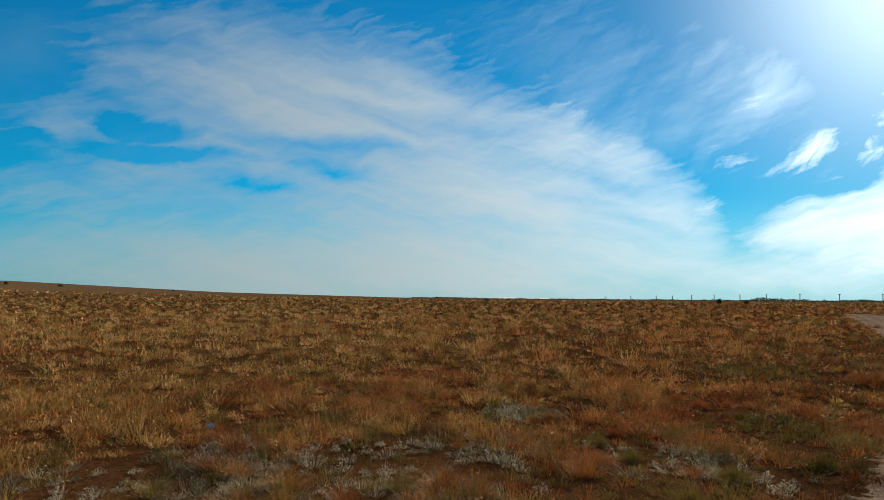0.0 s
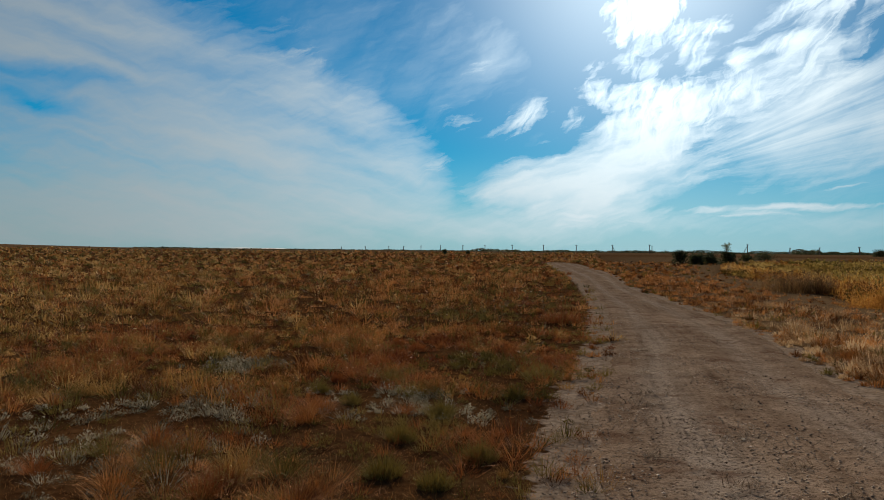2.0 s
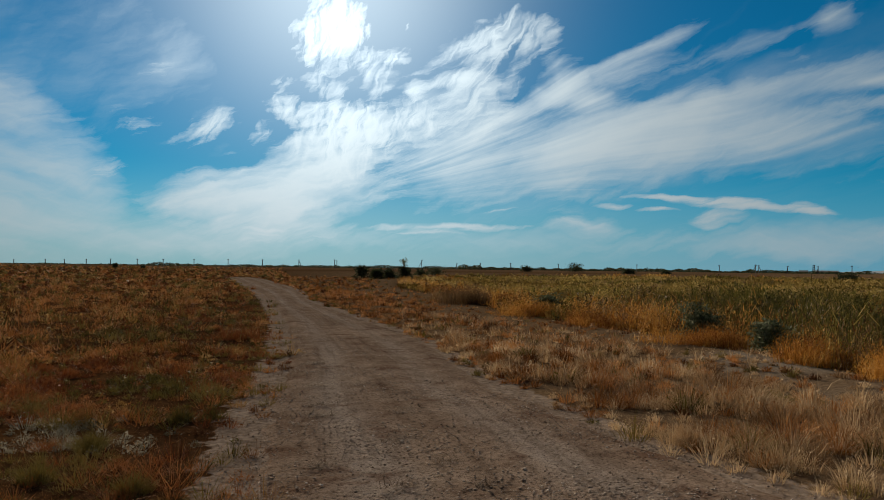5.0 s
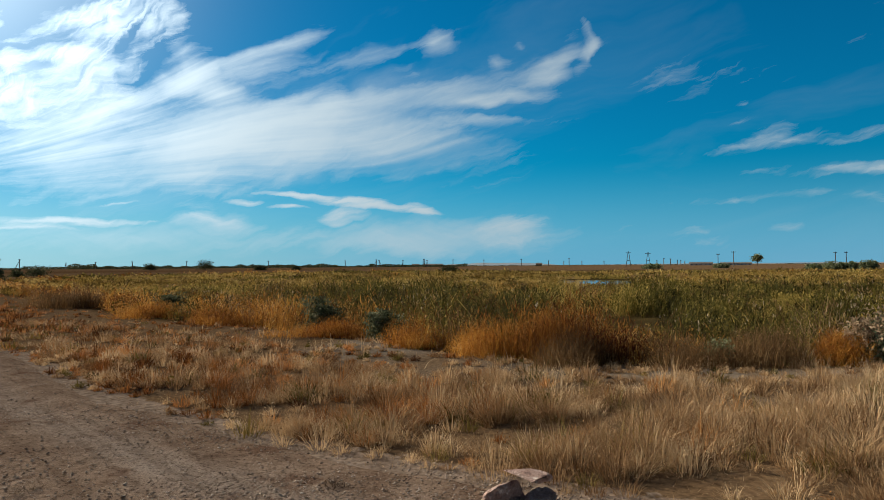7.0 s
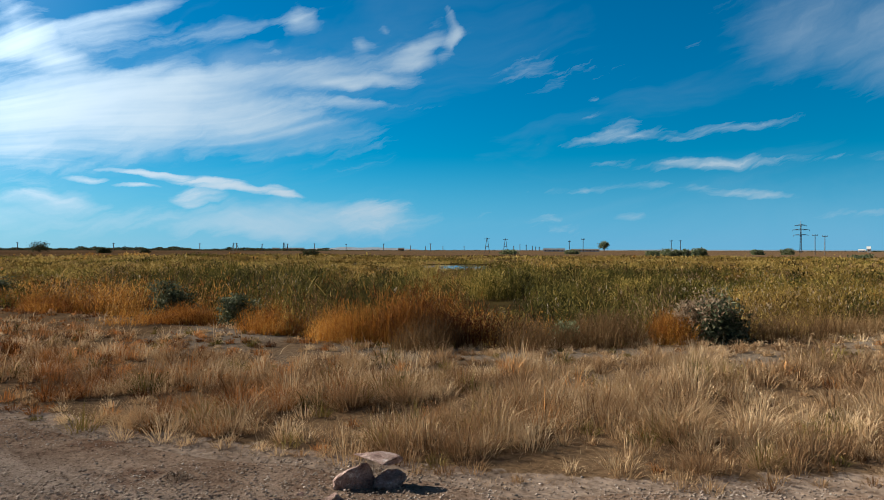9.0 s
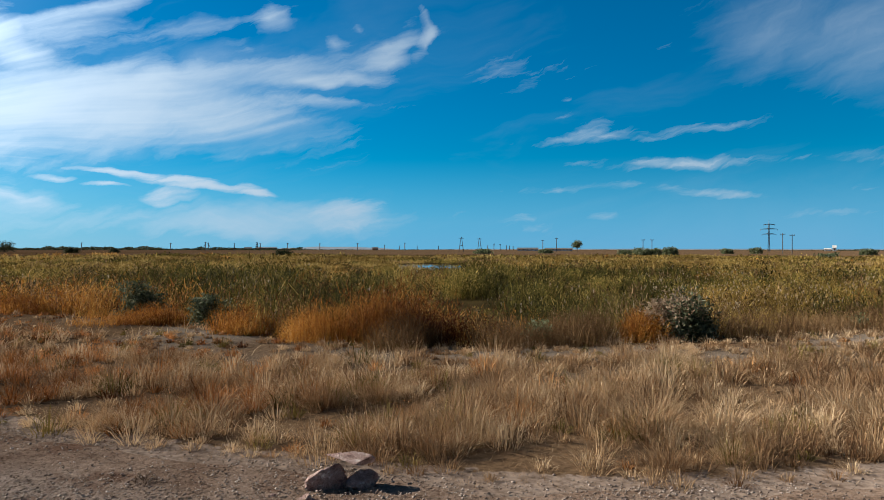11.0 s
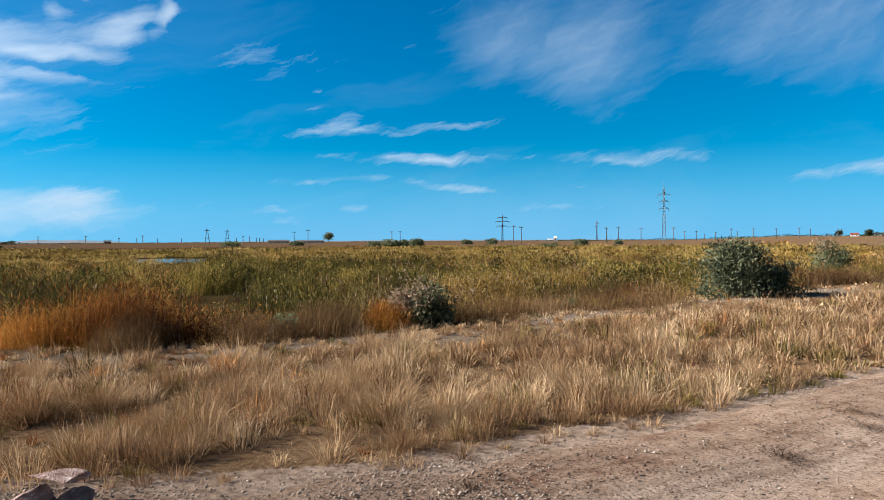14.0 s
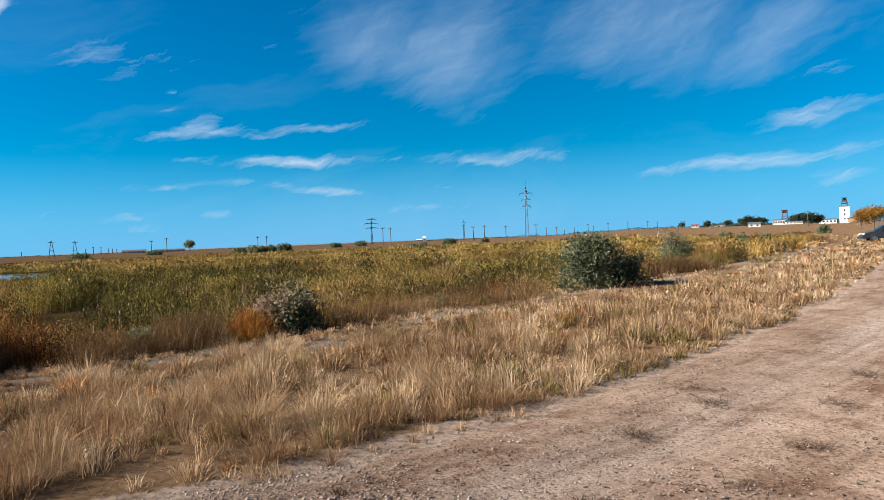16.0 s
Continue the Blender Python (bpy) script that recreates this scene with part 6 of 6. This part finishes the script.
shed("house", "low white house beside dark trees", 147.34, 900, 8, 8, 2.3, 1.2, M_WHITE, M_ROOF, 2)
shed("mine_building", "white mine building with a flat roof", 151.32, 800, 11, 10, 5.0, 0.7, M_WHITE, M_ROOF, 5)
shed("mine_building", "low white mine hall with a flat roof", 152.24, 800, 18, 10, 3.2, 0.7, M_WHITE, M_ROOF, 6)
shed("mine_building", "long white hall beside the mine tower", 154.46, 700, 14, 10, 3.8, 0.7, M_WHITE, M_ROOF, 5)
shed("house", "small white hut by the shrubs", 149.7, 560, 8, 6, 2.6, 1.2, M_WHITE, M_ROOF, 2)


def headframe(b, d, base, tall, wide, mat, label):
    """A mine's winding tower: four raking legs, platforms and wheels on top."""
    top = thing("headframe", label, "mine headframe", spot(b, d))
    for sx in (-1, 1):
        for sy in (-1, 1):
            bm = bmesh.new()
            rod(bm, (sx * wide / 2, sy * wide / 2, base), (sx * wide * 0.36, sy * wide * 0.36, base + tall), 0.42, 0.36, 5)
            part("leg", bm, mat, top)
    for k in range(4):
        z = base + tall * (k + 1) / 4
        bm = bmesh.new()
        block(bm, -wide * 0.46, wide * 0.46, -wide * 0.46, wide * 0.46, z - tall * 0.1, z - (tall * 0.02 if k % 2 else tall * 0.06), 0.05)
        part("platform", bm, mat, top)
    for s in (-1, 1):
        bm = bmesh.new()
        bmesh.ops.create_cone(bm, cap_ends=True, segments=16, radius1=wide * 0.3, radius2=wide * 0.3, depth=0.4, matrix=pose(s * wide * 0.18, 0, base + tall * 1.0, 90, 0, 0))
        part("winding_wheel", bm, M_DARKSTEEL, top)
    bm = bmesh.new()
    block(bm, -wide * 0.55, wide * 0.55, -wide * 0.55, wide * 0.55, base + tall * 1.1, base + tall * 1.16, 0.05)
    part("canopy", bm, mat, top)
    return top


headframe(151.74, 690, 4.5, 7.5, 5.0, M_RUST, "dark red steel mine headframe over white halls")


def white_tower():
    top = thing("mine_tower", "tall white mine tower with dark winding gear", "mine tower", spot(155.54, 690))
    bm = bmesh.new()
    block(bm, -3.9, 3.9, -3.5, 3.5, 0, 14.0, 0.15)
    body = part("wall", bm, M_WHITE, top)
    bm = bmesh.new()
    block(bm, -4.1, 4.1, -3.7, 3.7, 14.0, 14.6, 0.08)
    part("roof_slab", bm, M_ROOF, top)
    for k in range(3):
        bm = bmesh.new()
        block(bm, -0.6, 0.6, -3.57, -3.3, 3.0 + k * 3.6, 4.6 + k * 3.6, 0.03)
        part("window", bm, M_GLASSDARK, top)
    for sx in (-1, 1):
        for sy in (-1, 1):
            bm = bmesh.new()
            rod(bm, (sx * 2.2, sy * 2.2, 14.5), (sx * 1.5, sy * 1.5, 20.5), 0.4, 0.35, 5)
            part("leg", bm, M_DARKSTEEL, top)
    for z, w in ((16.2, 2.4), (18.3, 2.0)):
        bm = bmesh.new()
        block(bm, -w, w, -w, w, z, z + 1.1, 0.05)
        part("platform", bm, M_DARKSTEEL, top)
    bm = bmesh.new()
    bmesh.ops.create_cone(bm, cap_ends=True, segments=16, radius1=1.6, radius2=1.6, depth=0.5, matrix=pose(0, 0, 19.8, 90, 0, 0))
    part("winding_wheel", bm, M_DARKSTEEL, top)
    bm = bmesh.new()
    block(bm, -2.3, 2.3, -2.3, 2.3, 21.2, 21.6, 0.05)
    part("canopy", bm, M_DARKSTEEL, top)


white_tower()


def conveyor():
    """A sloping covered gallery on trestles."""
    top = thing("conveyor_gallery", "sloping ochre conveyor gallery on trestles", "conveyor", spot(157.2, 420))
    bm = bmesh.new()
    block(bm, -11, 14, -1.4, 1.4, -1.1, 1.1, 0.08)
    bm.transform(pose(0, 0, 4.8, 0, -13, 0))
    part("gallery", bm, M_BRICK, top)
    bm = bmesh.new()
    block(bm, -11.2, 14.2, -1.7, 1.7, 1.1, 1.4, 0.05)
    bm.transform(pose(0, 0, 4.8, 0, -13, 0))
    part("roof", bm, M_ROOF, top)
    for x in (-6, 0, 6, 11):
        bm = bmesh.new()
        z = 4.8 + math.tan(radians(13)) * x - 1.0
        rod(bm, (x - 0.8, 0, -0.3), (x, 0, z), 0.3, 0.25, 5)
        rod(bm, (x + 0.8, 0, -0.3), (x, 0, z), 0.3, 0.25, 5)
        part("trestle", bm, M_BRICK, top)
    bm = bmesh.new()
    block(bm, 9, 17, -2.4, 2.4, 6.4, 10.2, 0.1)
    part("head_house", bm, M_WHITE, top)


conveyor()


def derrick(b, d, tall):
    top = thing("derrick", "dark steel derrick over a low shed", "derrick", spot(b, d))
    for sx in (-1, 1):
        for sy in (-1, 1):
            bm = bmesh.new()
            rod(bm, (sx * 1.6, sy * 1.6, 0), (sx * 0.9, sy * 0.9, tall), 0.55, 0.45, 5)
            part("leg", bm, M_DARKSTEEL, top)
    for k in range(4):
        z = tall * (k + 1) / 4
        bm = bmesh.new()
        block(bm, -1.5, 1.5, -1.5, 1.5, z - 0.7, z, 0.05)
        part("platform", bm, M_DARKSTEEL, top)


derrick(80.5, 1150, 12.5)


def hill(b0, b1, dist, tall, label):
    """A long low swell of far land."""
    bm = bmesh.new()
    n, rows = 60, []
    wob = make_waves(6, 3, 12, int(tall * 10))
    for k in range(n + 1):
        u = k / n
        b = b0 + (b1 - b0) * u
        h = tall * (math.sin(math.pi * u) ** 0.7) * (0.75 + 0.2 * float(ripple(wob, np.float64(u * 20), np.float64(0))))
        p, q, s = way(b) * (dist - 250), way(b) * dist, way(b) * (dist + 250)
        base = float(land(q.x, q.y))
        rows.append([bm.verts.new((p.x, p.y, base - 4)), bm.verts.new((q.x, q.y, base + max(h, 0.0))), bm.verts.new((s.x, s.y, base - 4))])
    for a, c in zip(rows, rows[1:]):
        bm.faces.new((a[0], c[0], c[1], a[1]))
        bm.faces.new((a[1], c[1], c[2], a[2]))
    me = bpy.data.meshes.new("hill")
    bm.to_mesh(me)
    bm.free()
    me.materials.append(M_HILL)
    return tagged(new("hill", me), label, "hill", kind="structure")


hill(81.5, 91.5, 4200, 22, "long blue hill on the horizon")
hill(93.0, 134.0, 4300, 9, "low blue ridge on the horizon")
hill(-13.5, -8.5, 1900, 5, "flat mound on the steppe horizon")
hill(9.0, 16.0, 4400, 8, "low blue ridge on the horizon")


# ---- the parked car ----
def car(x, y, turn):
    top = thing("car", "dark grey saloon car parked beside the track", "car", pose(x, y, float(land(x, y)), 0, 0, turn))

    def shell(profile, width):
        """A side profile drawn out across the car, narrower towards the roof, with rounded edges."""
        bm = bmesh.new()
        a, b = ([bm.verts.new((px, s * (width / 2 - 0.13 * max(0, pz - 0.75)), pz)) for px, pz in profile] for s in (-1, 1))
        n = len(profile)
        for k in range(n):
            bm.faces.new((a[k], a[(k + 1) % n], b[(k + 1) % n], b[k]))
        bm.faces.new(a[::-1])
        bm.faces.new(b)
        bmesh.ops.bevel(bm, geom=list(bm.edges), offset=0.05, segments=2, affect="EDGES", clamp_overlap=True)
        return bm

    body = shell([(2.2, 0.3), (2.24, 0.55), (2.1, 0.72), (1.15, 0.92), (-1.5, 0.95), (-2.15, 0.9), (-2.22, 0.5), (-2.15, 0.3)], 1.72)
    part("body", body, M_PAINT, top)
    cabin = shell([(1.15, 0.9), (0.45, 1.36), (0.1, 1.43), (-0.75, 1.42), (-1.05, 1.34), (-1.65, 0.93)], 1.66)
    cab = part("cabin", cabin, M_PAINT, top)
    for s in (-1, 1):
        for pts in (((0.95, 0.96), (0.42, 1.31), (-0.1, 1.35), (-0.1, 0.96)), ((-0.18, 0.96), (-0.18, 1.35), (-0.78, 1.34), (-1.4, 0.97))):
            bm = bmesh.new()
            ring = [bm.verts.new((px, s * (0.845 - 0.13 * (pz - 0.75)), pz)) for px, pz in pts]
            f = bm.faces.new(ring)
            r = bmesh.ops.extrude_face_region(bm, geom=[f])
            for v in r["geom"]:
                if isinstance(v, bmesh.types.BMVert):
                    v.co.y -= s * 0.04
            part("side_window", bm, M_GLASSDARK, cab)
    bm = bmesh.new()
    ring = [bm.verts.new(p) for p in ((1.14, -0.66, 0.97), (1.14, 0.66, 0.97), (0.56, 0.6, 1.35), (0.56, -0.6, 1.35))]
    f = bm.faces.new(ring)
    r = bmesh.ops.extrude_face_region(bm, geom=[f])
    for v in r["geom"]:
        if isinstance(v, bmesh.types.BMVert):
            v.co += Vector((0.03, 0, 0.03))
    part("windscreen", bm, M_GLASSDARK, cab)
    for s in (-1, 1):
        bm = bmesh.new()
        block(bm, 2.02, 2.22, s * 0.62 - 0.2, s * 0.62 + 0.2, 0.58, 0.73, 0.03)
        part("headlight", bm, M_LAMPGLASS, top)
        bm = bmesh.new()
        block(bm, -2.24, -2.08, s * 0.62 - 0.18, s * 0.62 + 0.18, 0.62, 0.8, 0.03)
        part("tail_light", bm, M_REDROOF, top)
        bm = bmesh.new()
        block(bm, 0.75, 0.92, s * 0.9 - 0.09, s * 0.9 + 0.09, 0.95, 1.08, 0.03)
        part("mirror", bm, M_PAINT, top)
    bm = bmesh.new()
    block(bm, 2.12, 2.32, -0.84, 0.84, 0.3, 0.5, 0.05)
    part("front_bumper", bm, M_PAINT, top)
    bm = bmesh.new()
    block(bm, -2.32, -2.12, -0.84, 0.84, 0.3, 0.52, 0.05)
    part("rear_bumper", bm, M_PAINT, top)
    for x0 in (1.38, -1.32):
        for s in (-1, 1):
            bm = bmesh.new()
            bmesh.ops.create_cone(bm, cap_ends=True, segments=28, radius1=0.31, radius2=0.31, depth=0.2, matrix=pose(x0, s * 0.78, 0.31, 90, 0, 0))
            bmesh.ops.bevel(bm, geom=list(bm.edges), offset=0.02, segments=1, affect="EDGES")
            wheel = part("wheel", bm, M_TYRE, top)
            bm = bmesh.new()
            bmesh.ops.create_cone(bm, cap_ends=True, segments=20, radius1=0.2, radius2=0.17, depth=0.05, matrix=pose(x0, s * 0.89, 0.31, 90 * s, 0, 0))
            part("rim", bm, M_CHROME, wheel)
    return top


car(25.4, -64.0, 34)
